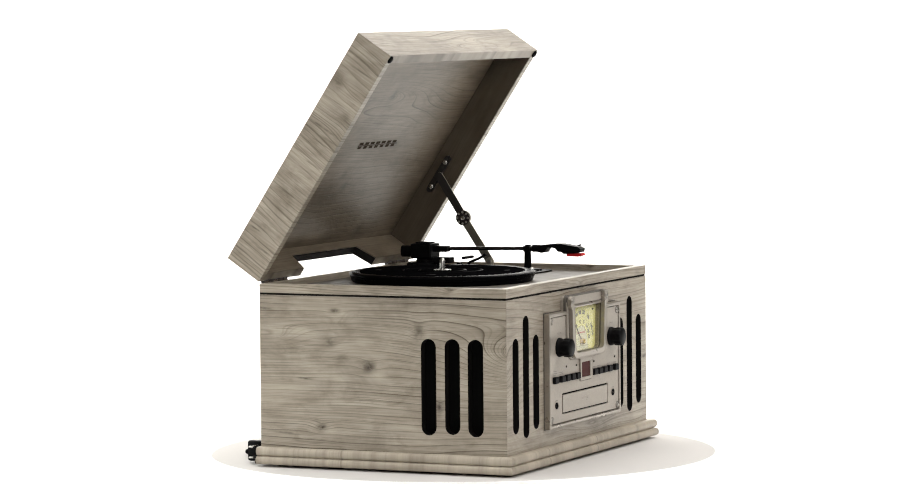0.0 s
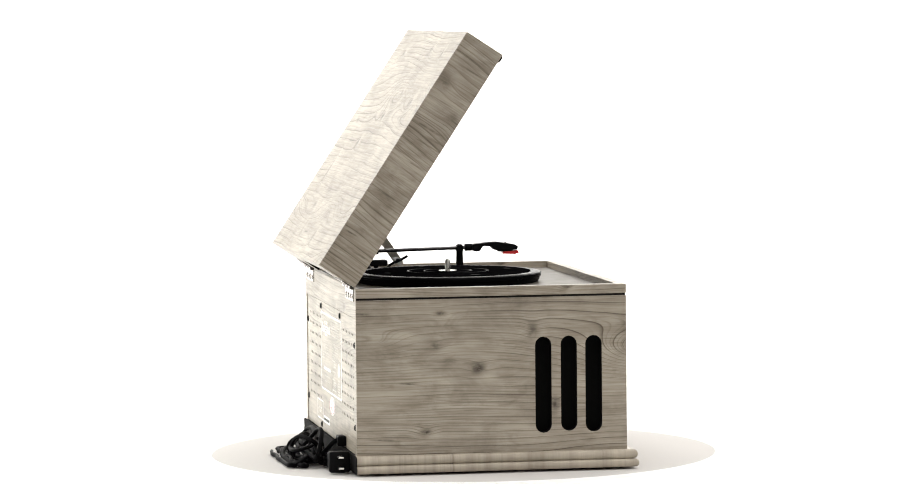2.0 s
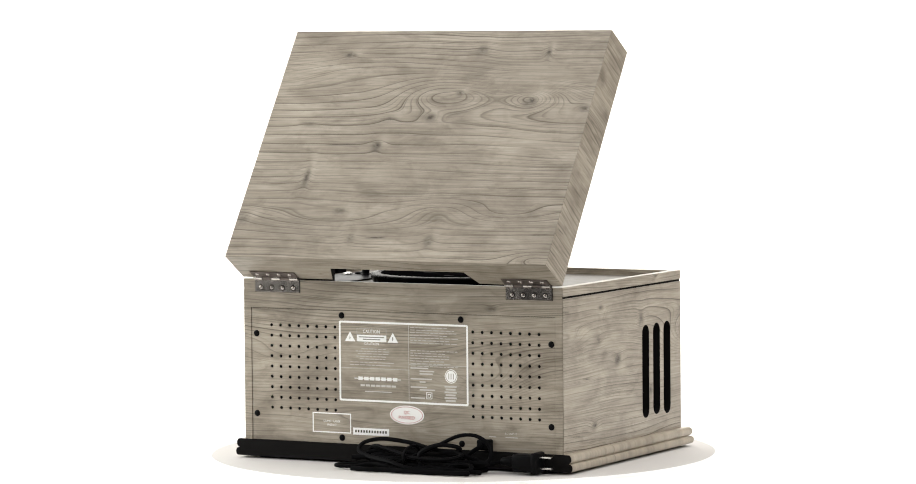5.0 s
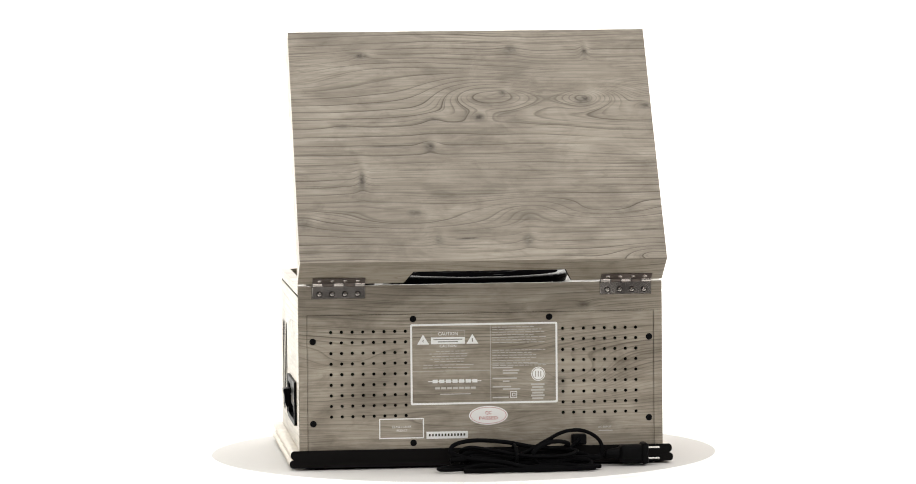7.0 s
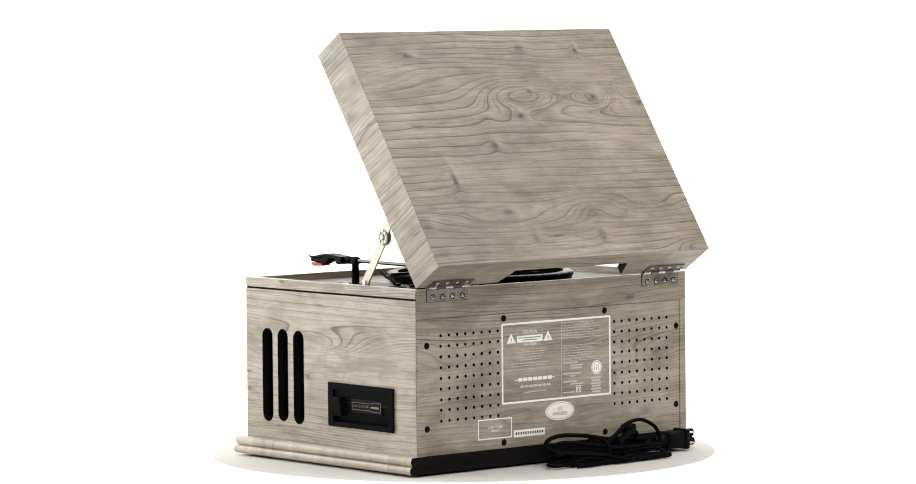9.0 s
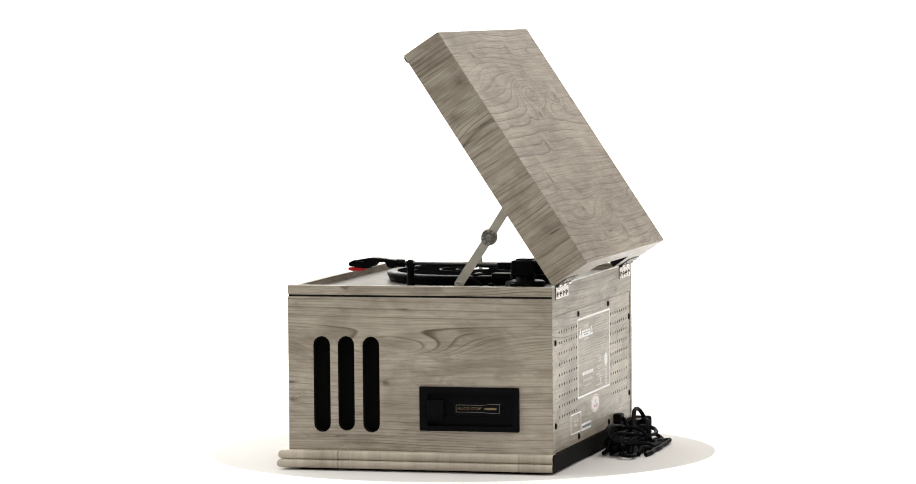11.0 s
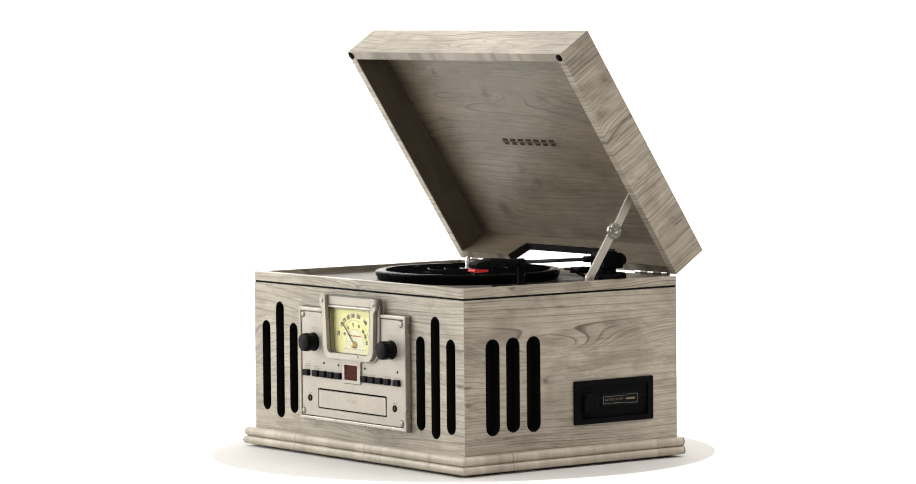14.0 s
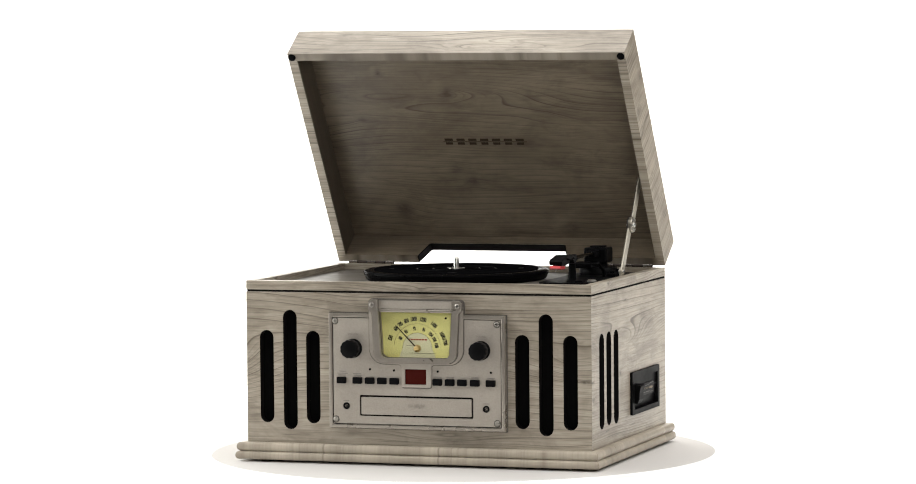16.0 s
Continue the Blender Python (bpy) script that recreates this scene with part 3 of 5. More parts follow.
def build_lid():
    tall, deep, wall = 0.050, 0.3262, 0.011
    lid = part("lid", box((-WX + wall - 0.0005, -deep + wall - 0.0005, tall - 0.009), (WX - wall + 0.0005, -wall + 0.0005, tall - 0.0005)), M_LINING_SHADED, player, "raised grey wooden lid")
    lid.matrix_local = pose(0, 0.164, 0.2235, -56.6)
    # each wall is mitred under the top sheet; the outer top face is one thin veneer
    part("top_veneer", box((-WX, -deep, tall), (WX, 0, tall + 0.0006), 0.0003, seg=1), M_LID_TOP, lid)
    for sgn in (-1, 1):
        part("lid_side", plate(rect(-deep, 0, 0, tall), [], mitred(-deep, 0, wall, facing_side(sgn * WX, -sgn * wall))), M_LID_SIDE, lid)
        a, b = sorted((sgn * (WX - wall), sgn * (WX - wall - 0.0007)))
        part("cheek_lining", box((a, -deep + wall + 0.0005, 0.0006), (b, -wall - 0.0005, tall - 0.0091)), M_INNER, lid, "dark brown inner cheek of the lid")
    part("lid_front", plate(rect(-WX, 0, WX, tall), [], mitred(-WX, WX, wall, facing_front(-deep, wall))), M_LID_FRONT, lid)
    notch = [(-WX, 0), (-0.110, 0), (-0.100, 0.027), (0.083, 0.027), (0.093, 0), (WX, 0), (WX, tall), (-WX, tall)]
    part("lid_back", plate(notch, [], mitred(-WX, WX, wall, facing_back(0.0, wall))), M_LID_FRONT, lid, "lid back wall with a notched opening")
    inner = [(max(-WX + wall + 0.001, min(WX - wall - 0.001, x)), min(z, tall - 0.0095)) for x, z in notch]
    # thin added sheet that darkens the inside of the back wall
    part("rear_shade_sheet", plate(inner, [], facing_back(-wall - 0.0001, 0.0007)), M_LID_REAR_SHADED, lid)
    part("notch_edge", box((-0.0995, -wall + 0.0005, 0.0256), (0.0825, -0.0005, 0.0269)), M_PAINT, lid, "black painted notch edge")
    for p, q in (((-0.110, 0), (-0.100, 0.027)), ((0.093, 0), (0.083, 0.027))):
        bm = bmesh.new()
        d = 0.0014 if p[0] < 0 else -0.0014
        vs = [bm.verts.new((x, y, z)) for y in (-wall + 0.0005, -0.0005) for x, z in ((p[0], p[1]), (q[0], q[1]), (q[0] + d, q[1] - 0.0005), (p[0] + d, p[1]))]
        for f in ((0, 1, 2, 3), (7, 6, 5, 4), (0, 4, 5, 1), (1, 5, 6, 2), (2, 6, 7, 3), (3, 7, 4, 0)):
            bm.faces.new([vs[i] for i in f])
        part("notch_edge", bm, M_PAINT, lid)
    for sgn in (-1, 1):
        part("bumper", lathe([(0, -0.0022), (0.0035, -0.0022), (0.0048, -0.0012), (0.0048, 0), (0, 0)], (sgn * 0.2145, -deep + 0.0056, 0), seg=20), M_RUBBER, lid, smooth=True)
    return lid


build_cabinet()
build_base()
lid = build_lid()
def screw(at, facing, radius, parent, material, cross=True):
    """A domed screw head with a cross recess; facing is the way its head points."""
    f = Vector(facing)
    m = Matrix.Translation(at) @ f.to_track_quat("Z", "Y").to_matrix().to_4x4()
    bm = lathe([(0, radius * 0.42), (radius * 0.5, radius * 0.40), (radius * 0.85, radius * 0.25), (radius, 0.0001), (radius, -0.0006), (0, -0.0006)], (0, 0, 0), seg=16)
    if cross:
        for k in range(2):
            s = (radius * 0.62, radius * 0.13)
            sx, sy = s if k else s[::-1]
            box((-sx, -sy, radius * 0.30), (sx, sy, radius * 0.44), bm=bm)
    bmesh.ops.transform(bm, matrix=m, verts=bm.verts)
    return part("screw", bm, material, parent, smooth=True)


def lettering(name, text, height, m, material, parent, label="", width=None, bold=0.0):
    """Printed words in the built-in typeface, lying in the local x-y plane of m, centred."""
    curve = bpy.data.curves.new(name, "FONT")
    curve.body, curve.size, curve.align_x, curve.align_y = text, height * 1.4, "CENTER", "CENTER"
    curve.resolution_u, curve.offset = 2, bold
    temp = new(name, curve)
    me = bpy.data.meshes.new_from_object(temp.evaluated_get(bpy.context.evaluated_depsgraph_get()))
    bpy.data.objects.remove(temp)
    if width:
        span = max(v.co.x for v in me.vertices) - min(v.co.x for v in me.vertices)
        me.transform(Matrix.Diagonal((width / span, 1, 1, 1)))
    me.transform(m)
    me.materials.clear()
    me.materials.append(material)
    ob = new(name, me)
    ob.parent = parent
    return tagged(ob, label)


ON_FRONT = pose(0, 0, 0, 90)             # words read from the front
ON_BACK = pose(0, 0, 0, 90, 0, 180)      # words read from behind
ON_RIGHT = pose(0, 0, 0, 90, 0, 90)      # words read from the right side


def bars(name, rows, at, material, parent, label=""):
    """Plain bars for print too small to read; rows are (x0, z0, x1, z1)."""
    bm = bmesh.new()
    for r in rows:
        plate(rect(*r), [], at, bm)
    return tagged(part(name, bm, material, parent, label), kind="stuff" if "print" in name else "")


def build_hinges():
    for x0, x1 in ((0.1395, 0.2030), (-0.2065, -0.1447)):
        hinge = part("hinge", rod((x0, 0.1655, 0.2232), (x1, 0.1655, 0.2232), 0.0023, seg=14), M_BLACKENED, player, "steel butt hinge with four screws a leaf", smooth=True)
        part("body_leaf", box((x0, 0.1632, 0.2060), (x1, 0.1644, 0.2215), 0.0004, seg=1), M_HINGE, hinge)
        bm = box((x0, 0.0002, 0.0015), (x1, 0.0014, 0.0150), 0.0004, seg=1)
        leaf = part("lid_leaf", bm, M_HINGE_SHADED, hinge)
        leaf.matrix_local = pose(0, 0.164, 0.2235, -56.6)
        # black plate, a little larger, draws a shade outline round the leaf
        part("leaf_shade_plate", box((x0 - 0.0004, 0.1631, 0.2056), (x1 + 0.0004, 0.1634, 0.2216)), M_PAINT, hinge)
        n = 5
        for k in range(n):
            a = x0 + (x1 - x0) * k / n
            part("knuckle", rod((a + 0.0006, 0.1655, 0.2232), (a + (x1 - x0) / n - 0.0006, 0.1655, 0.2232), 0.0030, seg=14), (M_HINGE, M_HINGE_SHADED)[k % 2], hinge, smooth=True)
        for k in range(4):
            x = x0 + (x1 - x0) * (0.14 + 0.24 * k)
            # black disc stands in for the recess shade round each screw
            part("screw_recess_shade", rod((x, 0.1640, 0.2115), (x, 0.16455, 0.2115), 0.0036, seg=14), M_PAINT, hinge)
            screw((x, 0.1644, 0.2115), (0, 1, 0), 0.0028, hinge, M_HINGE)
            s = screw((x, 0.0014, 0.0095), (0, 1, 0), 0.0027, hinge, M_HINGE)
            s.matrix_local = pose(0, 0.164, 0.2235, -56.6)


def strap(a, b, x, wide, thick):
    """A flat round-ended bar in a plane of constant x."""
    a, b = Vector(a), Vector(b)
    d = (b - a)
    n = d.length
    d.normalize()
    e = Vector((-d.y, d.x))
    out = []
    for k in range(9):
        t = radians(90 + 180 * k / 8)
        out.append(a + wide / 2 * (math.cos(t) * d + math.sin(t) * e))
    for k in range(9):
        t = radians(-90 + 180 * k / 8)
        out.append(b + wide / 2 * (math.cos(t) * d + math.sin(t) * e))
    return plate([tuple(p) for p in out], [], facing_side(x, thick))


def build_brace():
    foot, joint, head = (0.0444, 0.2235), (0.0821, 0.2795), (0.1167, 0.3330)
    brace = part("lid_brace", strap(foot, joint, 0.1975, 0.0108, 0.0016), M_BRASSY, player, "folding metal lid stay")
    part("upper_arm", strap(joint, head, 0.1997, 0.0108, 0.0016), M_BRASSY, brace)
    part("inner_face", strap(foot, joint, 0.1968, 0.0106, 0.0008), M_STAY_BACK, brace)
    part("inner_face", strap(joint, head, 0.1990, 0.0106, 0.0008), M_BLACKENED, brace, "dark inner face of the stay")
    bm = lathe([(0, -0.0028), (0.0088, -0.0028), (0.0100, -0.0016), (0.0100, 0.0016), (0.0088, 0.0028), (0, 0.0028)], (0.1994, *joint), "X", 24)
    part("joint_disc", bm, M_JOINT, brace, smooth=True)
    part("inner_face", lathe([(0, -0.0036), (0.0090, -0.0036), (0.0098, -0.0030), (0.0098, -0.0020)], (0.1994, *joint), "X", 24), M_BLACKENED, brace)
    for k in range(8):
        a = 2 * math.pi * k / 8
        p = (joint[0] + 0.0074 * math.cos(a), joint[1] + 0.0074 * math.sin(a))
        part("rivet", rod((0.1955, *p), (0.2033, *p), 0.0016, seg=8), M_STEEL, brace, smooth=True)
    for s in (-1, 1):
        part("rivet", lathe([(0, s * 0.0052), (0.0026, s * 0.0048), (0.0036, s * 0.0030), (0.0036, 0)], (0.1994, *joint), "X", 14), M_STEEL, brace, smooth=True)
    part("foot_bracket", box((0.1945, 0.034, 0.2136), (0.2090, 0.056, 0.2160), 0.0005, seg=1), M_BRASSY, brace)
    part("foot_tab", strap((0.0444, 0.2160), (0.0444, 0.2240), 0.1958, 0.0105, 0.0014), M_BRASSY, brace)
    part("foot_rivet", rod((0.1940, *foot), (0.2010, *foot), 0.0028, seg=14), M_STEEL, brace, smooth=True)
    plate_bm = strap((-0.1420, 0.0250), (-0.0940, 0.0250), 0.2035, 0.0075, 0.0050)
    mount = part("lid_bracket", plate_bm, M_BLACKENED, brace, "blackened bracket plate")
    mount.matrix_local = pose(0, 0.164, 0.2235, -56.6)
    for y in (-0.1360, -0.0987):
        s = screw((0.2035, y, 0.0250), (-1, 0, 0), 0.0032, brace, M_STEEL)
        s.matrix_local = pose(0, 0.164, 0.2235, -56.6)


def build_platter():
    c = (-0.0092, 0.0165, 0)
    prof = [(0, 0.2138), (0.110, 0.2138), (0.1122, 0.2146), (0.1135, 0.2170), (0.1140, 0.2200), (0.1152, 0.2212), (0.1155, 0.2235), (0.1145, 0.2254), (0.1115, 0.2264), (0.104, 0.2262)]
    platter = part("platter", lathe(prof + [(0.103, 0.2255), (0, 0.2255)], c, seg=128), M_PLATTER, player, "black record platter with a ribbed mat", smooth=True)
    rings = [(0.1025, 0.2256), (0.1022, 0.2266)]
    r = 0.1015
    while r > 0.052:
        rings += [(r, 0.2268), (r - 0.0016, 0.2268), (r - 0.0020, 0.22655), (r - 0.0026, 0.22655)]
        r -= 0.0030 if int(r * 1000) % 12 else 0.0052
    rings += [(0.050, 0.2266), (0.047, 0.2260), (0.030, 0.2260), (0.0285, 0.2267), (0.012, 0.2267), (0.011, 0.2257), (0, 0.2257)]
    part("platter_mat", lathe(rings, c, seg=128), M_MAT, platter, smooth=True)
    for r in (0.0495, 0.0290):
        part("mat_bead", lathe([(r - 0.0012, 0.2262), (r - 0.0008, 0.2271), (r, 0.2274), (r + 0.0008, 0.2271), (r + 0.0012, 0.2262)], c, seg=96), M_RING, platter, smooth=True)
    for r, z in ((0.1152, 0.2243), (0.1143, 0.2206)):
        part("rim_bead", lathe([(r - 0.0002, z - 0.0006), (r + 0.0007, z - 0.0003), (r + 0.0008, z), (r + 0.0007, z + 0.0003), (r - 0.0002, z + 0.0006)], c, seg=128), M_RING, platter, smooth=True)
    for k, a in enumerate((15, 105, 195, 285)):
        m = Matrix.Translation(c) @ pose(0, 0, 0, 0, 0, a)
        bm = box((0.078, -0.006, 0.2262), (0.084, 0.006, 0.22695), 0.0002, seg=1)
        bmesh.ops.transform(bm, matrix=m, verts=bm.verts)
        part("mat_slot", bm, M_PAINT, platter)
    part("hub_ring", lathe([(0.0110, 0.2262), (0.0110, 0.2275), (0.0060, 0.2280), (0.0034, 0.2280)], c, seg=32), M_STEEL, platter, "small steel centre ring", smooth=True)
    part("spindle", lathe([(0.0034, 0.2260), (0.0034, 0.2385), (0.0030, 0.2402), (0.0018, 0.2418), (0, 0.2422)], c, seg=24), M_STEEL, platter, "polished steel centre spindle", smooth=True)


def build_tonearm():
    arm = part("tonearm", sweep([(0.1480, 0.0900, 0.2425), (0.1510, 0.05, 0.2432), (0.1555, -0.0273, 0.2444), (0.1565, -0.036, 0.2446)], 0.0024, 12), M_ARM, player, "black and chrome tonearm parked on its rest", smooth=True)
    px, py = 0.1470, 0.1130
    part("pivot_base", lathe([(0, 0.2135), (0.0235, 0.2135), (0.0240, 0.2150), (0.0240, 0.2225), (0.0225, 0.2245), (0.0120, 0.2250), (0.0110, 0.2300), (0, 0.2300)], (px, py, 0), seg=40), M_BLACK, arm, smooth=True)
    part("pivot_yoke", box((px - 0.0150, py - 0.0145, 0.2300), (px + 0.0150, py + 0.0145, 0.2492), 0.0022), M_BLACK, arm)
    part("pivot_cap", box((px - 0.0085, py - 0.0100, 0.2488), (px + 0.0085, py + 0.0100, 0.2510), 0.0008), M_BLACK, arm)
    part("counterweight", rod((px - 0.004, py + 0.0135, 0.2390), (px - 0.0065, py + 0.0300, 0.2388), 0.0075, bevel=0.001, seg=28), M_BLACK, arm, smooth=True)
    part("arm_neck", box((px - 0.0065, py - 0.0335, 0.2385), (px + 0.0065, py - 0.0130, 0.2462), 0.0014), M_BLACK, arm)
    part("trip_lever", box((px - 0.0200, py - 0.0430, 0.2250), (px - 0.0030, py - 0.0200, 0.2325), 0.0015), M_BLACK, arm)
    # lift lever beside the arm
    part("cue_lever", sweep([(0.1680, 0.0660, 0.2160), (0.1685, 0.0600, 0.2240), (0.1690, 0.0480, 0.2290), (0.1692, 0.0380, 0.2345)], 0.0018, 8), M_BLACK, arm, smooth=True)
    part("cue_platform", box((0.1380, 0.0520, 0.2300), (0.1660, 0.0580, 0.2335), 0.0012), M_BLACK, arm)
    # rest post with its clip
    part("rest_post", lathe([(0.0080, 0.2135), (0.0080, 0.2160), (0.0048, 0.2172), (0.0044, 0.2400), (0.0052, 0.2412), (0, 0.2412)], (0.1554, -0.0273, 0), seg=20), M_BLACK, arm, smooth=True)
    for s in (-1, 1):
        part("rest_clip", box((0.1554 + s * 0.0040 - 0.0011, -0.0315, 0.2405), (0.1554 + s * 0.0040 + 0.0011, -0.0230, 0.2478), 0.0005), M_BLACK, arm)
    part("rest_catch", box((0.1515, -0.0300, 0.2475), (0.1600, -0.0246, 0.2492), 0.0006), M_BLACK, arm)
    # collar, wedge-shaped headshell, red stylus and finger lift
    part("shell_collar", rod((0.1562, -0.0340, 0.2446), (0.1567, -0.0440, 0.2450), 0.0048, seg=20, bevel=0.0006), M_BLACK, arm, smooth=True)
    side = [(-0.0430, 0.2405), (-0.0430, 0.2488), (-0.0560, 0.2502), (-0.0640, 0.2512), (-0.0760, 0.2514), (-0.0985, 0.2478), (-0.1030, 0.2450), (-0.1015, 0.2408), (-0.0790, 0.2400), (-0.0715, 0.2412), (-0.0670, 0.2458), (-0.0570, 0.2462), (-0.0530, 0.2400), (-0.0480, 0.2392)]
    part("headshell", soften(plate(side, [], facing_side(0.1490, 0.0165)), 0.0008), M_BLACK, arm)
    part("cartridge", box((0.1515, -0.0960, 0.2385), (0.1630, -0.0770, 0.2410), 0.0006), M_BLACK, arm)
    bm = plate([(-0.0830, 0.2386), (-0.1020, 0.2400), (-0.1045, 0.2370), (-0.0985, 0.2352), (-0.0830, 0.2358)], [], facing_side(0.1505, 0.0130))
    part("stylus", bm, M_RED_PLASTIC, arm, "red plastic stylus carrier")
    part("needle_tip", rod((0.157, -0.0990, 0.2355), (0.157, -0.1010, 0.2325), 0.0006, 0.0002, seg=8), M_STEEL, arm)
    part("finger_lift", sweep([(0.1650, -0.0820, 0.2470), (0.1720, -0.0850, 0.2465), (0.1770, -0.0920, 0.2490)], 0.0011, 8), M_BLACK, arm, smooth=True)
    # controls on the deck beside the arm
    part("arm_plate", plate(rounded(0.116, -0.048, 0.195, 0.149, 0.012), [], lambda u, v, s: (u, v, 0.2137 + 0.0018 * s)), M_BLACK, player, "black mounting plate under the tonearm")
    for x, y in ((0.176, 0.105), (0.176, 0.078)):
        sw = part("deck_switch", box((x - 0.006, y - 0.010, 0.2155), (x + 0.006, y + 0.010, 0.2195), 0.001), M_BLACK, player, "small black slide switch")
        part("switch_tab", box((x - 0.003, y - 0.003, 0.2195), (x + 0.003, y + 0.003, 0.2230), 0.0008), M_BLACK, sw)
    part("deck_screw", lathe([(0.006, 0.2136), (0.006, 0.2170), (0.004, 0.2185), (0, 0.2185)], (0.178, -0.020, 0), seg=16), M_STEEL, player, "steel deck transit screw", smooth=True)
    part("deck_clip", box((0.1620, -0.0400, 0.2136), (0.1720, -0.0280, 0.2180), 0.001), M_BLACK, player)


CX = 0.0012      # middle of the control panel
YP = -0.1700     # its face
BX = 0.0023      # middle of the dial bezel


def mirrored(half):
    """Closes an outline given for its left half, about the bezel's middle."""
    return [(BX + x, z) for x, z in half] + [(BX - x, z) for x, z in reversed(half)]


def quarter(cx, cz, r, a0, a1, n=7):
    return [(cx + r * math.cos(radians(a0 + (a1 - a0) * k / n)), cz + r * math.sin(radians(a0 + (a1 - a0) * k / n))) for k in range(n + 1)]


def build_controls():
    x0, x1, z0, z1 = CX - 0.1115, CX + 0.1130, 0.0445, 0.1838

    def notched(inset):
        """The panel's rectangle, open at the top where the dial stands."""
        a, b, c, d = x0 + inset, x1 - inset, z0 + inset, z1 - inset
        return [(a, c), (b, c), (b, d), (BX + 0.0515, d), (BX + 0.0515, 0.1250), (BX - 0.0515, 0.1250), (BX - 0.0515, d), (a, d)]

    panel = part("control_panel", plate(notched(0.002), [], facing_front(-0.1662, 0.0032)), M_PEWTER_SHADE, player, "pewter-coloured metal control panel with tuner dial and tray")
    # dark rim draws the edge shade round the outer frame
    part("frame_shade", plate(rect(x0 - 0.0011, z0 - 0.0011, x1 + 0.0011, z1 + 0.0011), [rect(x0 + 0.003, z0 + 0.003, x1 - 0.003, z1 - 0.003)], facing_front(-0.1638, 0.0006)), M_PEWTER_SHADE, panel)
    # cast outer frame, open where the dial bezel rises through its top edge
    rim, gap = 0.0046, 0.0056
    outer = [(x0, z0), (x1, z0), (x1, z1), (BX + 0.0560, z1), (BX + 0.0560, z1 - rim), (x1 - rim, z1 - rim), (x1 - rim, z0 + rim), (x0 + rim, z0 + rim), (x0 + rim, z1 - rim), (BX - 0.0560, z1 - rim), (BX - 0.0560, z1), (x0, z1)]
    part("outer_frame", soften(plate(outer, [], facing_front(-0.1712, 0.0080)), 0.0011), M_BEZEL, panel, "bevelled cast outer frame")
    face = plate(notched(gap), [rounded(CX - 0.0725, 0.0595, CX + 0.0725, 0.0850, 0.002), rect(CX - 0.0135, 0.0992, CX + 0.0135, 0.1177)], facing_front(YP, 0.0045))
    part("face_plate", soften(face, 0.0005), M_SILVER, panel)
    # raised keyhole-shaped plate round the dial and the red window
    key = [(-0.0500, 0.2018)] + quarter(-0.0545, 0.1962, 0.0056, 90, 180, 5) + [(-0.0600, 0.1905), (-0.0596, 0.1440)] + quarter(-0.0410, 0.1420, 0.0186, 180, 270)
    key += [(-0.0215, 0.1230), (-0.0195, 0.1215), (-0.0190, 0.0990)] + quarter(-0.0160, 0.0985, 0.0030, 180, 270, 3)
    opening = [(-0.0490, 0.1905), (-0.0458, 0.1420)] + quarter(-0.0378, 0.1388, 0.0078, 180, 270)
    wider = lambda lp, k: [(BX + (x - BX) * k, 0.158 + (z - 0.158) * k) for x, z in lp]
    # slightly larger dark sheet, its rim drawn as shade round the raised plate
    part("plate_shade", plate(wider(mirrored(key), 1.018), [wider(mirrored(opening), 1.04), rect(CX - 0.0140, 0.0990, CX + 0.0140, 0.1180)], facing_front(YP - 0.0003, 0.0030)), M_PEWTER_SHADE, panel)
    part("raised_plate", soften(plate(mirrored(key), [mirrored(opening), rect(CX - 0.0135, 0.0992, CX + 0.0135, 0.1177)], facing_front(-0.1718, 0.0085)), 0.0009), M_SILVER, panel)
    # deep U-shaped bezel with screw ears, and the sunk bar that joins them
    u_out = [(-0.0475, 0.2016)] + quarter(-0.0540, 0.1962, 0.0052, 80, 180, 5) + [(-0.0590, 0.1900), (-0.0548, 0.1850), (-0.0528, 0.1420)] + quarter(-0.0390, 0.1390, 0.0138, 180, 270)
    u_in = [(-0.0478, 0.2010), (-0.0472, 0.1900), (-0.0440, 0.1420)] + quarter(-0.0365, 0.1388, 0.0075, 180, 270)
    ring = mirrored(u_out) + [(BX - x, z) for x, z in u_in] + [(BX + x, z) for x, z in reversed(u_in)]
    # the bezel's edge shade, drawn by a dark rim
    part("bezel_shade", plate(wider(mirrored(u_out), 1.016), [mirrored([(-0.0472, 0.2006), (-0.0468, 0.1900), (-0.0435, 0.1420)] + quarter(-0.0365, 0.1388, 0.0070, 180, 270))], facing_front(-0.1722, 0.0020)), M_PEWTER_SHADE, panel)
    bezel = part("dial_bezel", soften(plate(ring, [], facing_front(-0.1766, 0.0136)), 0.0014), M_BEZEL, panel, "rounded metal dial bezel with screw ears")
    part("bezel_top_bar", box((BX - 0.0474, -0.1700, 0.1880), (BX + 0.0474, -0.1634, 0.2000), 0.0010), M_BEZEL, bezel)
    part("bezel_lip", box((BX - 0.0470, -0.1735, 0.1862), (BX + 0.0470, -0.1650, 0.1900), 0.0016, seg=3), M_BEZEL, bezel, smooth=True)
    for s in (-1, 1):
        screw((BX + s * 0.0543, -0.1766, 0.1950), (0, -1, 0), 0.0033, bezel, M_SCREW)
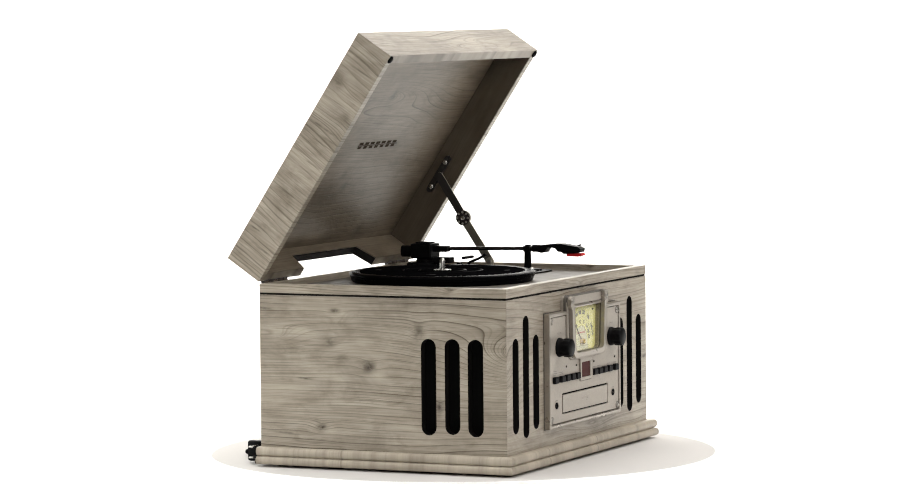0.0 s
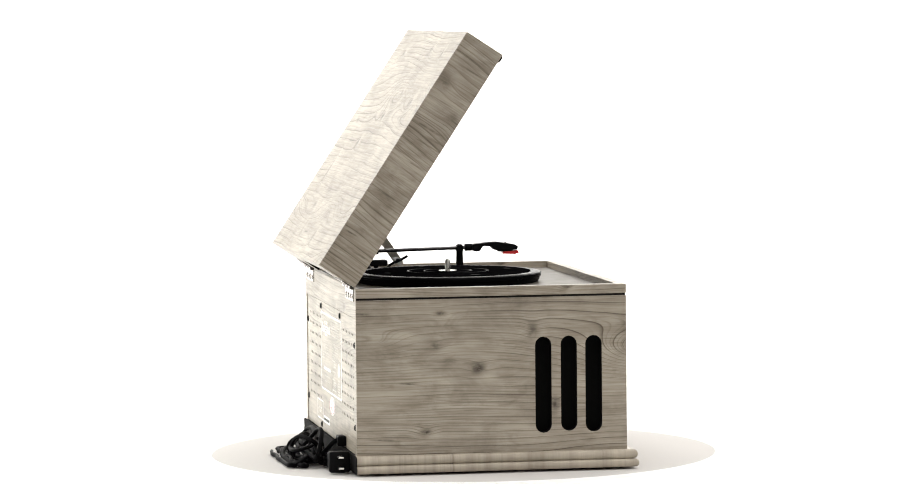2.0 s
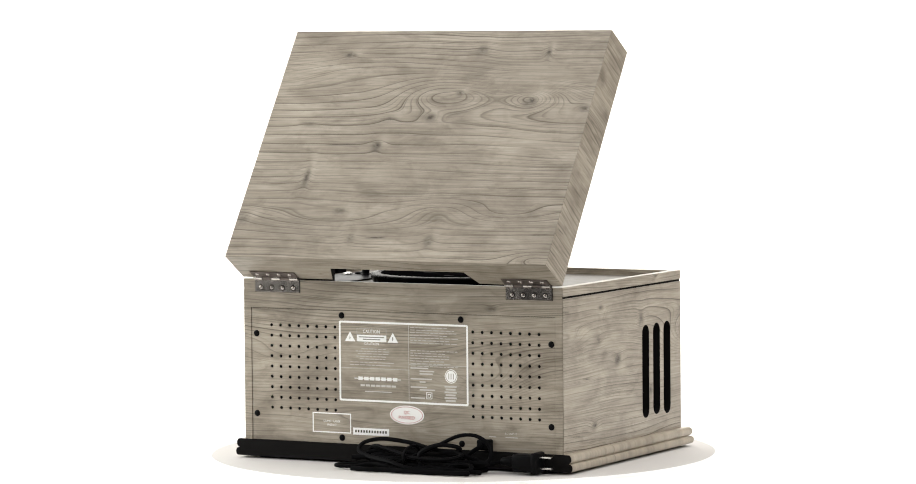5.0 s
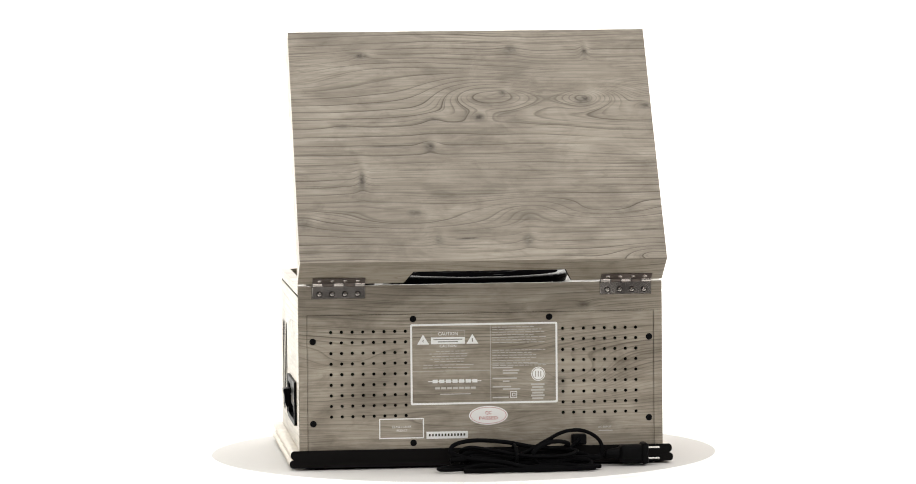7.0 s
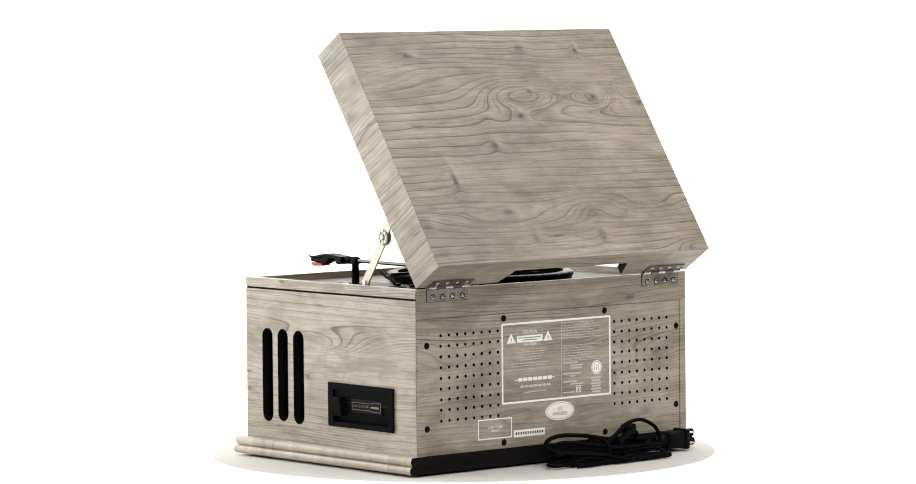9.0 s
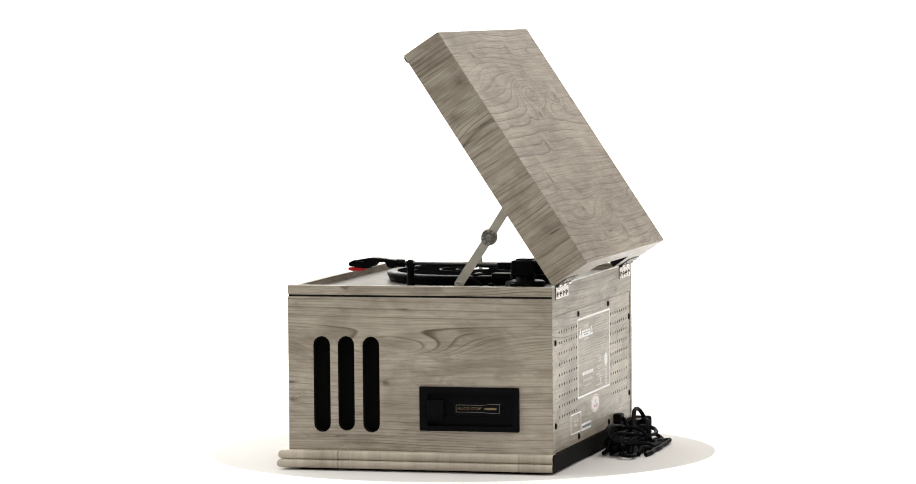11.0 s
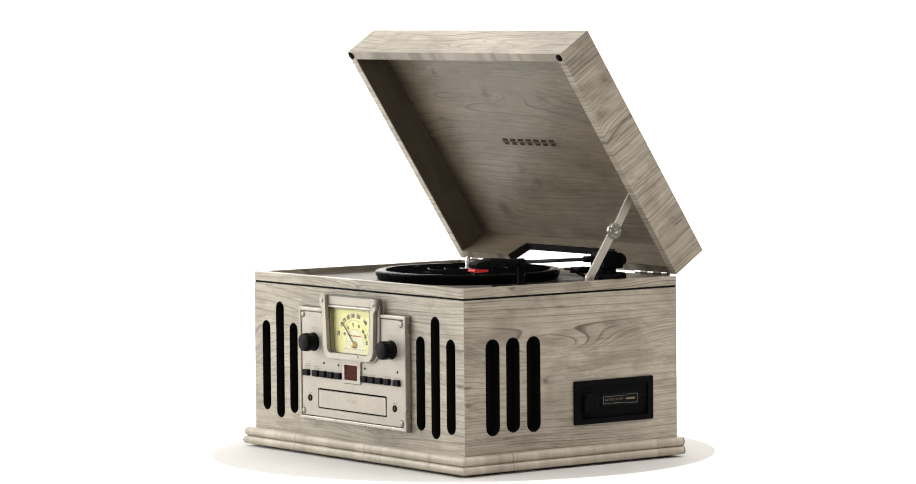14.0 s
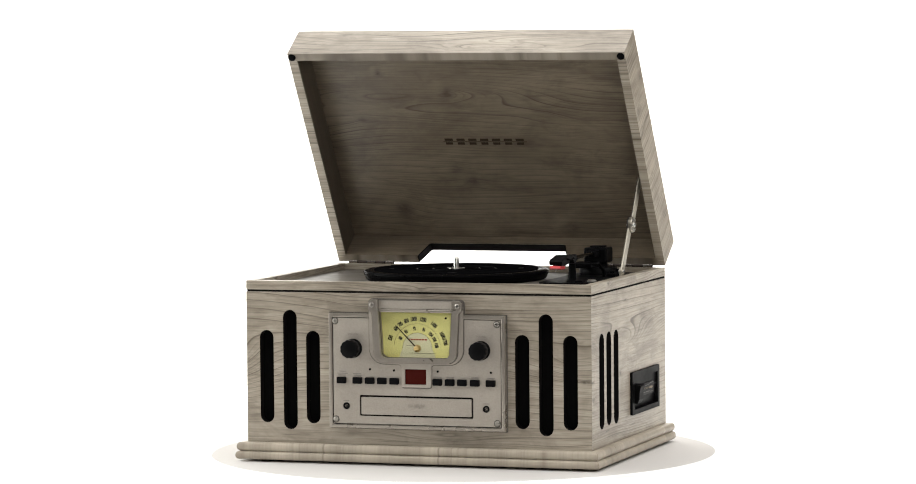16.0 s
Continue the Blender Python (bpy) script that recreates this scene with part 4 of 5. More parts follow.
    part("dial_face", plate(rect(CX - 0.0480, 0.1255, CX + 0.0535, 0.1880), [], facing_front(-0.1716, 0.0008)), M_DIAL, panel, "yellow tuner dial with printed scale")
    hx, hz = 0.0034, 0.1425
    arc = [(hx + 0.0190 * math.cos(radians(a)), hz + 0.0190 * math.sin(radians(a))) for a in range(0, 181, 10)]
    part("dial_centre", plate(arc + [(hx - 0.0235, hz - 0.0115), (hx + 0.0235, hz - 0.0115)], [], facing_front(-0.1718, 0.0001)), M_DIAL_PALE, panel)
    for r, a0, a1 in ((0.0300, 8, 172), (0.0190, 0, 180)):
        ring = [(hx + r * math.cos(radians(a)), hz + r * math.sin(radians(a))) for a in range(a0, a1 + 1, 4)]
        ring += [(hx + (r - 0.0003) * math.cos(radians(a)), hz + (r - 0.0003) * math.sin(radians(a))) for a in range(a1, a0 - 1, -4)]
        part("scale_line", plate(ring, [], facing_front(-0.1720, 0.0001)), M_INK, panel)
    outer = (("530", 160), ("600", 138), ("700", 126), ("800", 112), ("1000", 97), ("1200", 78), ("1400", 54), ("1600", 28), ("1700", 14))
    inner = (("88", 150), ("90", 125), ("92", 98), ("96", 70), ("104", 46), ("106", 28), ("108", 10))
    for marks, r, h in ((outer, 0.0362, 0.0050), (inner, 0.0245, 0.0044)):
        for word, a in marks:
            m = Matrix.Translation((hx + r * math.cos(radians(a)), -0.1721, hz + r * 0.98 * math.sin(radians(a)))) @ pose(0, 0, 0, 0, 90 - a) @ ON_FRONT
            lettering("scale_number", word, h, m, M_INK, panel, width=0.0020 * len(word) if r > 0.03 else 0.0019 * len(word), bold=0.00036)
    bars("maker_mark", [(hx - 0.0120 + 0.0036 * k, hz + 0.0098, hx - 0.0094 + 0.0036 * k, hz + 0.0115) for k in range(7)], facing_front(-0.1722, 0.0001), M_RED_INK, panel, "small red maker's mark on the dial")
    bars("dial_rule", [(hx - 0.0235, hz - 0.0060, hx + 0.0235, hz - 0.0057), (hx - 0.0150, hz + 0.0030, hx - 0.0060, hz + 0.0033)], facing_front(-0.1722, 0.0001), M_INK, panel)
    part("tuning_lamp", lathe([(0.0014, 0), (0.0014, -0.0008), (0, -0.0009)], (0.0400, -0.1717, 0.1795), "Y", 12), M_BLACK, panel)
    d = Vector((-0.0209 - hx, 0, 0.1673 - hz))
    d.normalize()
    e = Vector((-d.z, 0, d.x)) * 0.0009
    tip, root = Vector((hx, -0.1735, hz)) + d * 0.0365, Vector((hx, -0.1735, hz)) - d * 0.004
    bm = bmesh.new()
    ring = [bm.verts.new(p + Vector((0, y, 0))) for y in (0, 0.0006) for p in (root - e, root + e, tip + e * 0.6, tip - e * 0.6)]
    for f in ((0, 1, 2, 3), (7, 6, 5, 4), (0, 4, 5, 1), (1, 5, 6, 2), (2, 6, 7, 3), (3, 7, 4, 0)):
        bm.faces.new([ring[i] for i in f])
    part("dial_needle", bm, M_BROWN_INK, panel, "thin dark tuning needle")
    part("needle_hub", lathe([(0, -0.0046), (0.0022, -0.0042), (0.0036, -0.0026), (0.0040, 0), (0.0046, 0.0004), (0.0046, 0.0015)], (hx, -0.1732, hz), "Y", 24), M_BRASS, panel, "domed brass needle hub", smooth=True)
    pane = part("dial_glass", plate([(x + 0.0018, z) for x, z in mirrored(opening)], [], facing_front(-0.1766, 0.0006)), M_GLASS, panel, "clear dial glass")
    pane.visible_shadow = False
    for ob in panel.children:
        if ob.name.split(".")[0] not in ("face_plate", "outer_frame", "raised_plate", "dial_bezel", "frame_shade", "plate_shade", "bezel_shade"):
            ob.location += Vector((-0.0018, 0.0072, 0))
    # red window, sunk in the raised plate
    part("display_window", box((CX - 0.0134, -0.1708, 0.0993), (CX + 0.0134, -0.1664, 0.1176), 0.0004), M_RED_DISPLAY, panel, "dark red display window")
    # knobs
    for x, z in ((-0.0790, 0.1416), (0.0841, 0.1420)):
        bm = bmesh.new()
        rows = []
        for h, r, flute in ((0, 0.0116, 0), (-0.002, 0.0116, 0), (-0.0030, 0.0108, 0.2), (-0.0070, 0.0106, 0.5), (-0.0082, 0.0115, 1), (-0.0150, 0.0113, 1), (-0.0164, 0.0108, 0.8), (-0.0170, 0.0096, 0.4)):
            ring = []
            for k in range(72):
                a = 2 * math.pi * k / 72
                rr = r - 0.0006 * flute * (0.5 + 0.5 * math.cos(a * 12))
                ring.append(bm.verts.new((x + rr * math.cos(a), YP + h, z + rr * math.sin(a))))
            rows.append(ring)
        for a, b in zip(rows, rows[1:]):
            for k in range(72):
                bm.faces.new((a[k], a[(k + 1) % 72], b[(k + 1) % 72], b[k]))
        bm.faces.new(rows[0])
        bm.faces.new(rows[-1][::-1])
        part("knob", bm, M_BLACK, panel, "fluted black plastic knob", smooth=True)
    # ten push buttons in one row
    for x in (-0.0938, -0.0734, -0.0576, -0.0419, -0.0261, 0.0290, 0.0446, 0.0601, 0.0764, 0.0962):
        part("push_button", box((x - 0.0058, YP - 0.0042, 0.0988), (x + 0.0058, YP + 0.001, 0.1066), 0.0010), M_BLACK, panel)
    for x, z in ((-0.0575, 0.1165), (-0.0267, 0.1157), (0.0291, 0.1155), (0.0964, 0.1156)):
        part("indicator", lathe([(0.0014, 0.0002), (0.0014, -0.0006), (0, -0.0010)], (x, YP, z), "Y", 12), M_BLACK, panel, smooth=True)
    # tray with a dark slit all round
    part("tray_gap", box((CX - 0.0723, YP + 0.0020, 0.0597), (CX + 0.0723, YP + 0.0045, 0.0848)), M_PAINT, panel)
    tray = part("disc_tray", plate(rounded(CX - 0.0702, 0.0615, CX + 0.0702, 0.0827, 0.0014), [], facing_front(YP - 0.0004, 0.003)), M_SILVER, panel, "closed disc tray front")
    bars("disc_mark", [(CX - 0.0105, 0.0706, CX + 0.0105, 0.0712), (CX - 0.0105, 0.0722, CX - 0.004, 0.0752), (CX - 0.002, 0.0722, CX + 0.004, 0.0752), (CX + 0.006, 0.0722, CX + 0.0105, 0.0752)], facing_front(YP - 0.0006, 0.0002), M_BEZEL, tray)
    for x in (-0.0881, 0.0901):
        part("jack_socket", lathe([(0.0042, 0.0004), (0.0042, -0.0008), (0.0030, -0.0012), (0.0024, -0.0008), (0.0022, 0.0), (0, 0.0)], (x, YP, 0.0715), "Y", 20), M_BLACK, panel, smooth=True)
    for x, z in ((-0.1020, 0.1745), (0.1042, 0.1735), (-0.1019, 0.0550), (0.1040, 0.0545)):
        # dark disc for the shade in the screw's recess
        part("screw_recess", lathe([(0, -0.0002), (0.0044, -0.0002), (0.0046, 0.0006)], (x, YP, z), "Y", 18), M_PEWTER_SHADE, panel)
        screw((x, YP - 0.0003, z), (0, -1, 0), 0.0034, panel, M_SCREW)
    for word, x in (("VOLUME", -0.0790), ("TUNING", 0.0841)):
        lettering("knob_caption", word, 0.0024, Matrix.Translation((x, YP - 0.0003, 0.1585)) @ ON_FRONT, M_GREY_INK, panel, width=0.0125)
    tiny = []
    for x in (-0.0938, -0.0734, 0.0290, 0.0446, 0.0764, 0.0962):
        tiny += [(x - 0.005, 0.1085, x + 0.005, 0.1093)]
    tiny += [(-0.0995, 0.1105, -0.0865, 0.1114), (-0.0970, 0.1130, -0.0880, 0.1139), (-0.0795, 0.1105, -0.0690, 0.1113), (-0.0920, 0.0775, -0.0845, 0.0784), (0.0865, 0.0775, 0.0940, 0.0784)]
    bars("small_print", tiny, facing_front(YP - 0.0003, 0.0002), M_GREY_INK, panel)


def build_cassette():
    y0, y1, z0, z1 = 0.0008, 0.1228, 0.0495, 0.1023
    deck = part("cassette_deck", plate(rounded(y0, z0, y1, z1, 0.0015), [rounded(y0 + 0.010, z0 + 0.006, y1 - 0.008, z1 - 0.008, 0.001)], facing_side(0.2232, -0.008)), M_GLOSS, player, "black plastic cassette slot with flap")
    bm = plate([(0.2140, z0 + 0.0055), (0.2172, z0 + 0.0055), (0.2208, z1 - 0.024), (0.2208, z1 - 0.0075), (0.2140, z1 - 0.0075)], [], lambda u, v, s: (u, y0 + 0.0095 + s * (y1 - y0 - 0.017), v))
    part("flap", bm, M_GLOSS, deck)
    part("flap_ridge", box((0.2205, y0 + 0.012, z1 - 0.0235), (0.2218, y1 - 0.010, z1 - 0.0220), 0.0004), M_BLACK, deck)
    part("badge_block", box((0.2150, 0.0430, 0.0690), (0.2216, 0.1010, 0.0845), 0.0008), M_BLACK, deck)
    edge = [(0.0453, 0.0722), (0.0800, 0.0722), (0.0860, 0.0712), (0.0990, 0.0712), (0.0990, 0.0825), (0.0860, 0.0825), (0.0800, 0.0812), (0.0453, 0.0812)]
    cy, cz = 0.072, 0.0768
    shrunk = [(y + (0.0006 if y < cy else -0.0006), z + (0.0006 if z < cz else -0.0006)) for y, z in edge]
    part("badge_outline", plate(edge, [shrunk], facing_side(0.2219, -0.0004)), M_DIM_INK, deck)
    lettering("badge_words", "AUTO STOP", 0.0031, Matrix.Translation((0.2219, 0.0620, cz)) @ ON_RIGHT, M_GOLD_INK, deck, width=0.029)
    arrow = [(0.0800, 0.0762), (0.0840, 0.0755), (0.0945, 0.0755), (0.0955, 0.0768), (0.0945, 0.0781), (0.0840, 0.0781), (0.0800, 0.0774)]
    part("badge_arrow", plate(arrow, [], facing_side(0.2219, -0.0004)), M_GOLD_INK, deck)
    bm = plate([(0.2150, 0.0630), (0.2262, 0.0630), (0.2284, 0.0680), (0.2288, 0.0760), (0.2304, 0.0835), (0.2300, 0.0858), (0.2150, 0.0870)], [], lambda u, v, s: (u, 0.0120 + s * 0.0190, v))
    part("eject_lever", soften(bm, 0.0008), M_GLOSS, deck, "protruding black eject lever")
    for y, z in ((y0 + 0.005, z0 + 0.018), (y0 + 0.005, z1 - 0.012)):
        part("pin", rod((0.2230, y, z), (0.2235, y, z), 0.001, seg=8), M_RUBBER, deck)


def build_back():
    for x, z in ((0.0819, 0.1798), (-0.0827, 0.1797), (0.2026, 0.1543), (0.2030, 0.0556), (0.0826, 0.0305), (-0.2041, 0.1538), (-0.2035, 0.0557), (-0.0830, 0.0305)):
        screw((x, DY - 0.0006, z), (0, 1, 0), 0.0040, player, M_BLACK)
    at = facing_back(DY - 0.0004, 0.0003)
    frame_out = rounded(-0.0925, 0.0760, 0.0855, 0.1735, 0.002)
    frame_in = rounded(-0.0902, 0.0783, 0.0832, 0.1712, 0.001)
    label = part("rating_label", plate(frame_out, [frame_in], at), M_WHITE_INK, player, "white printed rating label frame")
    rows = []
    random.seed(7)
    # left column as seen from behind: x runs from 0.083 down to -0.01
    for z, w in ((0.1405, 0.022), (0.1375, 0.030), (0.1345, 0.027), (0.1312, 0.029), (0.1282, 0.024), (0.1240, 0.037), (0.1208, 0.038)):
        x = 0.0375
        while x > 0.0375 - 2 * w + 0.012:
            n = random.uniform(0.003, 0.008)
            rows.append((max(x - n, -0.005) + w - 0.005, z - 0.0006, x + w - 0.005, z + 0.0001))
            x -= n + 0.0012
    for k in range(16):
        z = 0.1685 - 0.0031 * k
        if k in (7, 8):
            continue
        x, end = -0.0135, -0.0135 - random.uniform(0.045, 0.066)
        while x > end:
            n = random.uniform(0.003, 0.009)
            rows.append((max(x - n, -0.087), z - 0.0006, x, z + 0.0001))
            x -= n + 0.0012
    for z, x0, x1 in ((0.1195, -0.038, -0.0135), (0.1160, -0.046, -0.026), (0.1128, -0.044, -0.026), (0.1065, -0.043, -0.0135), (0.1030, -0.034, -0.026), (0.0965, -0.036, -0.0135), (0.0935, -0.047, -0.026), (0.0835, -0.033, -0.0135)):
        rows.append((x0, z - 0.0010, x1, z + 0.0006))
    for k in range(6):
        rows.append((-0.0765 + 0.0015 * (k % 2), 0.0985 - 0.0034 * k - 0.0011, -0.0600 - 0.0015 * (k % 2), 0.0985 - 0.0034 * k + 0.0010))
    bars("small_print", rows, at, M_PALE_INK, label)
    bars("rule", [(-0.0115, 0.0783, -0.0110, 0.1712), (-0.0110, 0.1163, 0.0832, 0.1167), (-0.0902, 0.1233, -0.0115, 0.1237), (0.0195, 0.1648, 0.0605, 0.1651), (0.0195, 0.1572, 0.0198, 0.1651), (0.0602, 0.1572, 0.0605, 0.1651)], at, M_PALE_INK, label)
    bars("maker_mark", [(0.0590 - 0.0080 * k - 0.0062, 0.1020, 0.0590 - 0.0080 * k, 0.1062) for k in range(7)] + [(0.0000, 0.1036, 0.0645, 0.1044)], at, M_WHITE_INK, label, "white maker's mark")
    bars("model_line", [(0.0560 - 0.0072 * k - 0.0060, 0.0945, 0.0560 - 0.0072 * k, 0.0970) for k in range(7)] + [(0.0130, 0.0880, 0.0500, 0.0890)], at, M_PALE_INK, label)
    lettering("caution_words", "CAUTION", 0.0042, Matrix.Translation((0.0400, DY - 0.0002, 0.1612)) @ ON_BACK, M_WHITE_INK, label, width=0.0235)
    lettering("caution_words", "CAUTION", 0.0032, Matrix.Translation((0.0400, DY - 0.0002, 0.1465)) @ ON_BACK, M_WHITE_INK, label, width=0.0200)
    part("caution_block", plate(rect(0.0195, 0.1490, 0.0605, 0.1572), [], at), M_WHITE_INK, label)
    bars("block_print", [(0.0225, 0.1540, 0.0575, 0.1551), (0.0280, 0.1512, 0.0520, 0.1523)], facing_back(DY - 0.0001, 0.0002), M_GREY_INK, label)
    for x, shape in ((0.0700, [(0.0006, 0.1555), (-0.0012, 0.1530), (0.0002, 0.1530), (-0.0006, 0.1505), (0.0012, 0.1533), (-0.0002, 0.1533)]), (0.0105, [(-0.0005, 0.1512), (0.0005, 0.1512), (0.0007, 0.1555), (-0.0007, 0.1555)])):
        part("warning_triangle", plate([(x - 0.0073, 0.1488), (x + 0.0073, 0.1488), (x, 0.1608)], [], at), M_WHITE_INK, label)
        part("warning_sign", plate([(x + a, z) for a, z in shape], [], facing_back(DY - 0.0001, 0.0002)), M_GREY_INK, label)
    part("approval_mark", plate(circle(-0.0690, 0.1110, 0.0085, 28), [circle(-0.0690, 0.1110, 0.0076, 28)], at), M_WHITE_INK, label)
    part("approval_mark", plate(circle(-0.0690, 0.1110, 0.0068, 28), [rect(-0.0726, 0.1075, -0.0716, 0.1145), rect(-0.0695, 0.1075, -0.0685, 0.1145), rect(-0.0664, 0.1075, -0.0654, 0.1145)], at), M_WHITE_INK, label)
    for a in (0.0040, 0.0020):
        part("double_square", plate(rect(-0.0390 - a, 0.0865 - a, -0.0390 + a, 0.0865 + a), [rect(-0.0390 - a + 0.0006, 0.0865 - a + 0.0006, -0.0390 + a - 0.0006, 0.0865 + a - 0.0006)], at), M_WHITE_INK, label)
    laser = part("laser_label", plate(rect(0.0699, 0.0359, 0.1239, 0.0603), [rect(0.0712, 0.0372, 0.1226, 0.0590)], at), M_WHITE_INK, player, "white framed laser class label")
    for word, z in (("CLASS 1 LASER", 0.0500), ("PRODUCT", 0.0455)):
        lettering("laser_words", word, 0.0026, Matrix.Translation((0.0968, DY - 0.0002, z)) @ ON_BACK, M_WHITE_INK, laser, width=0.0018 * len(word))
    serial = part("serial_label", plate(rect(0.0169, 0.0350, 0.0670, 0.0436), [], at), M_WHITE_INK, player, "white serial label with dark bars")
    bars("serial_bars", [(0.0640 - 0.0038 * k - 0.0020, 0.0380, 0.0640 - 0.0038 * k, 0.0410) for k in range(12)], facing_back(DY - 0.0001, 0.0002), M_INK, serial)
    oval = part("inspection_sticker", plate(circle(-0.0081, 0.0620, 0.0236, 40, 0.0114), [], at), M_WHITE_INK, player, "oval white inspection sticker with red words")
    part("red_ring", plate(circle(-0.0081, 0.0620, 0.0218, 40, 0.0100), [circle(-0.0081, 0.0620, 0.0213, 40, 0.0096)], facing_back(DY - 0.0001, 0.0002)), M_RED_INK, oval)
    for word, z, w in (("QC", 0.0650, 0.0075), ("PASSED", 0.0586, 0.0225)):
        lettering("sticker_words", word, 0.0040, Matrix.Translation((-0.0081, DY + 0.0001, z)) @ ON_BACK, M_RED_INK, oval, width=w)
    lettering("socket_words", "AC INPUT", 0.0026, Matrix.Translation((-0.1495, DY - 0.0002, 0.0452)) @ ON_BACK, M_PALE_INK, player, width=0.0165)
    bars("socket_print", [(-0.1590, 0.0405, -0.1420, 0.0413), (-0.1290, 0.0405, -0.1200, 0.0413)], at, M_PALE_INK, player)


def build_cord():
    rise = [(-0.1180, 0.167, 0.0320), (-0.1150, 0.176, 0.0300), (-0.1000, 0.186, 0.0160), (-0.1220, 0.200, 0.0090), (-0.1400, 0.199, 0.0180), (-0.1370, 0.195, 0.0340), (-0.1180, 0.192, 0.0445), (-0.0950, 0.193, 0.0435), (-0.0720, 0.197, 0.0330), (-0.0450, 0.203, 0.0200)]
    low = [(-0.0050, 0.213, 0.0060), (0.0380, 0.222, 0.0042), (0.0550, 0.223, 0.0045), (0.0570, 0.214, 0.0050), (0.0430, 0.206, 0.0055), (-0.0150, 0.202, 0.0090), (-0.0800, 0.206, 0.0100), (-0.1180, 0.212, 0.0120), (-0.1250, 0.220, 0.0080), (-0.1100, 0.225, 0.0050)]
    high = [(-0.0500, 0.2285, 0.0060), (-0.0200, 0.2240, 0.0120), (0.0180, 0.2080, 0.0150), (0.0400, 0.1960, 0.0210), (0.0360, 0.1880, 0.0300), (0.0120, 0.1850, 0.0345), (-0.0250, 0.1870, 0.0320), (-0.0600, 0.1930, 0.0260), (-0.0950, 0.2000, 0.0240), (-0.1080, 0.2120, 0.0220), (-0.0900, 0.2220, 0.0180)]
    back = [(-0.0500, 0.2200, 0.0180), (-0.0100, 0.2060, 0.0240), (0.0180, 0.1940, 0.0270), (0.0280, 0.1850, 0.0200), (0.0050, 0.1820, 0.0120), (-0.0500, 0.1850, 0.0180), (-0.0850, 0.1900, 0.0200), (-0.1000, 0.2000, 0.0300), (-0.0780, 0.2130, 0.0340), (-0.0560, 0.2190, 0.0230), (-0.0650, 0.2200, 0.0060), (-0.0950, 0.2050, 0.0045), (-0.1300, 0.1880, 0.0100), (-0.1500, 0.1815, 0.0145)]
    cord = part("power_cord", sweep(rise + low + high + back, 0.0029, 8, flat=0.8), M_RUBBER, player, "coiled black power cord lying behind the cabinet", smooth=True)
    inner = [(-0.0900, 0.190, 0.0060), (-0.0300, 0.188, 0.0080), (0.0150, 0.190, 0.0080), (0.0250, 0.197, 0.0120), (0.0100, 0.200, 0.0180), (-0.0400, 0.199, 0.0150), (-0.0900, 0.197, 0.0160), (-0.1050, 0.204, 0.0100), (-0.0800, 0.212, 0.0060), (-0.0200, 0.207, 0.0050), (0.0200, 0.203, 0.0110)]
    part("cord_loop", sweep(inner, 0.0029, 8, flat=0.8), M_RUBBER, cord, smooth=True)
    for k, (y0, z0) in enumerate(((0.1810, 0.0060), (0.1840, 0.0150), (0.1960, 0.0180), (0.2120, 0.0060), (0.2260, 0.0050))):
        rng = random.Random(60 + k)
        wob = lambda s: rng.uniform(-s, s)
        xa, xb = 0.030 + wob(0.015), -0.122 + wob(0.012)
        strand = [(xa + (xb - xa) * j / 7, y0 + wob(0.003), max(0.0036, z0 + wob(0.0035) - 0.006 * (j in (0, 7)))) for j in range(8)]
        strand += [(xb - 0.007, y0 + 0.006, max(0.0045, z0 - 0.004))] + [(xb + (xa - xb) * j / 6, y0 + 0.009 + wob(0.002), max(0.0036, z0 - 0.003 + wob(0.003))) for j in range(1, 7)]
        part("cord_loop", sweep(strand, 0.0029, 8, flat=0.8), M_RUBBER, cord, smooth=True)
    ring = [(-0.0350, 0.2000 + 0.0215 * math.sin(radians(a)), 0.0160 - 0.0135 * math.cos(radians(a))) for a in range(0, 361, 30)]
    part("cord_tie", sweep(ring, 0.0020, 8), M_GLOSS, cord, "twist tie round the coil", smooth=True)
    part("strain_relief", box((-0.1260, 0.1626, 0.0250), (-0.1080, 0.1730, 0.0380), 0.002), M_BLACK, cord)
    plug = part("plug", box((-0.1960, 0.1700, 0.0040), (-0.1640, 0.1920, 0.0250), 0.0040, seg=3), M_BLACK, cord, "moulded black two-pin plug", smooth=True)
    part("plug_flange", box((-0.1985, 0.1682, 0.0022), (-0.1900, 0.1938, 0.0275), 0.0030, seg=2), M_BLACK, plug, smooth=True)
    part("plug_neck", rod((-0.1650, 0.1810, 0.0146), (-0.1470, 0.1820, 0.0146), 0.0080, 0.0046, bevel=0.0008), M_BLACK, plug, smooth=True)
    for z in (0.0085, 0.0215):
        part("prong", box((-0.2130, 0.1780, z - 0.0009), (-0.1980, 0.1842, z + 0.0009), 0.0004, seg=1), M_STEEL, plug)


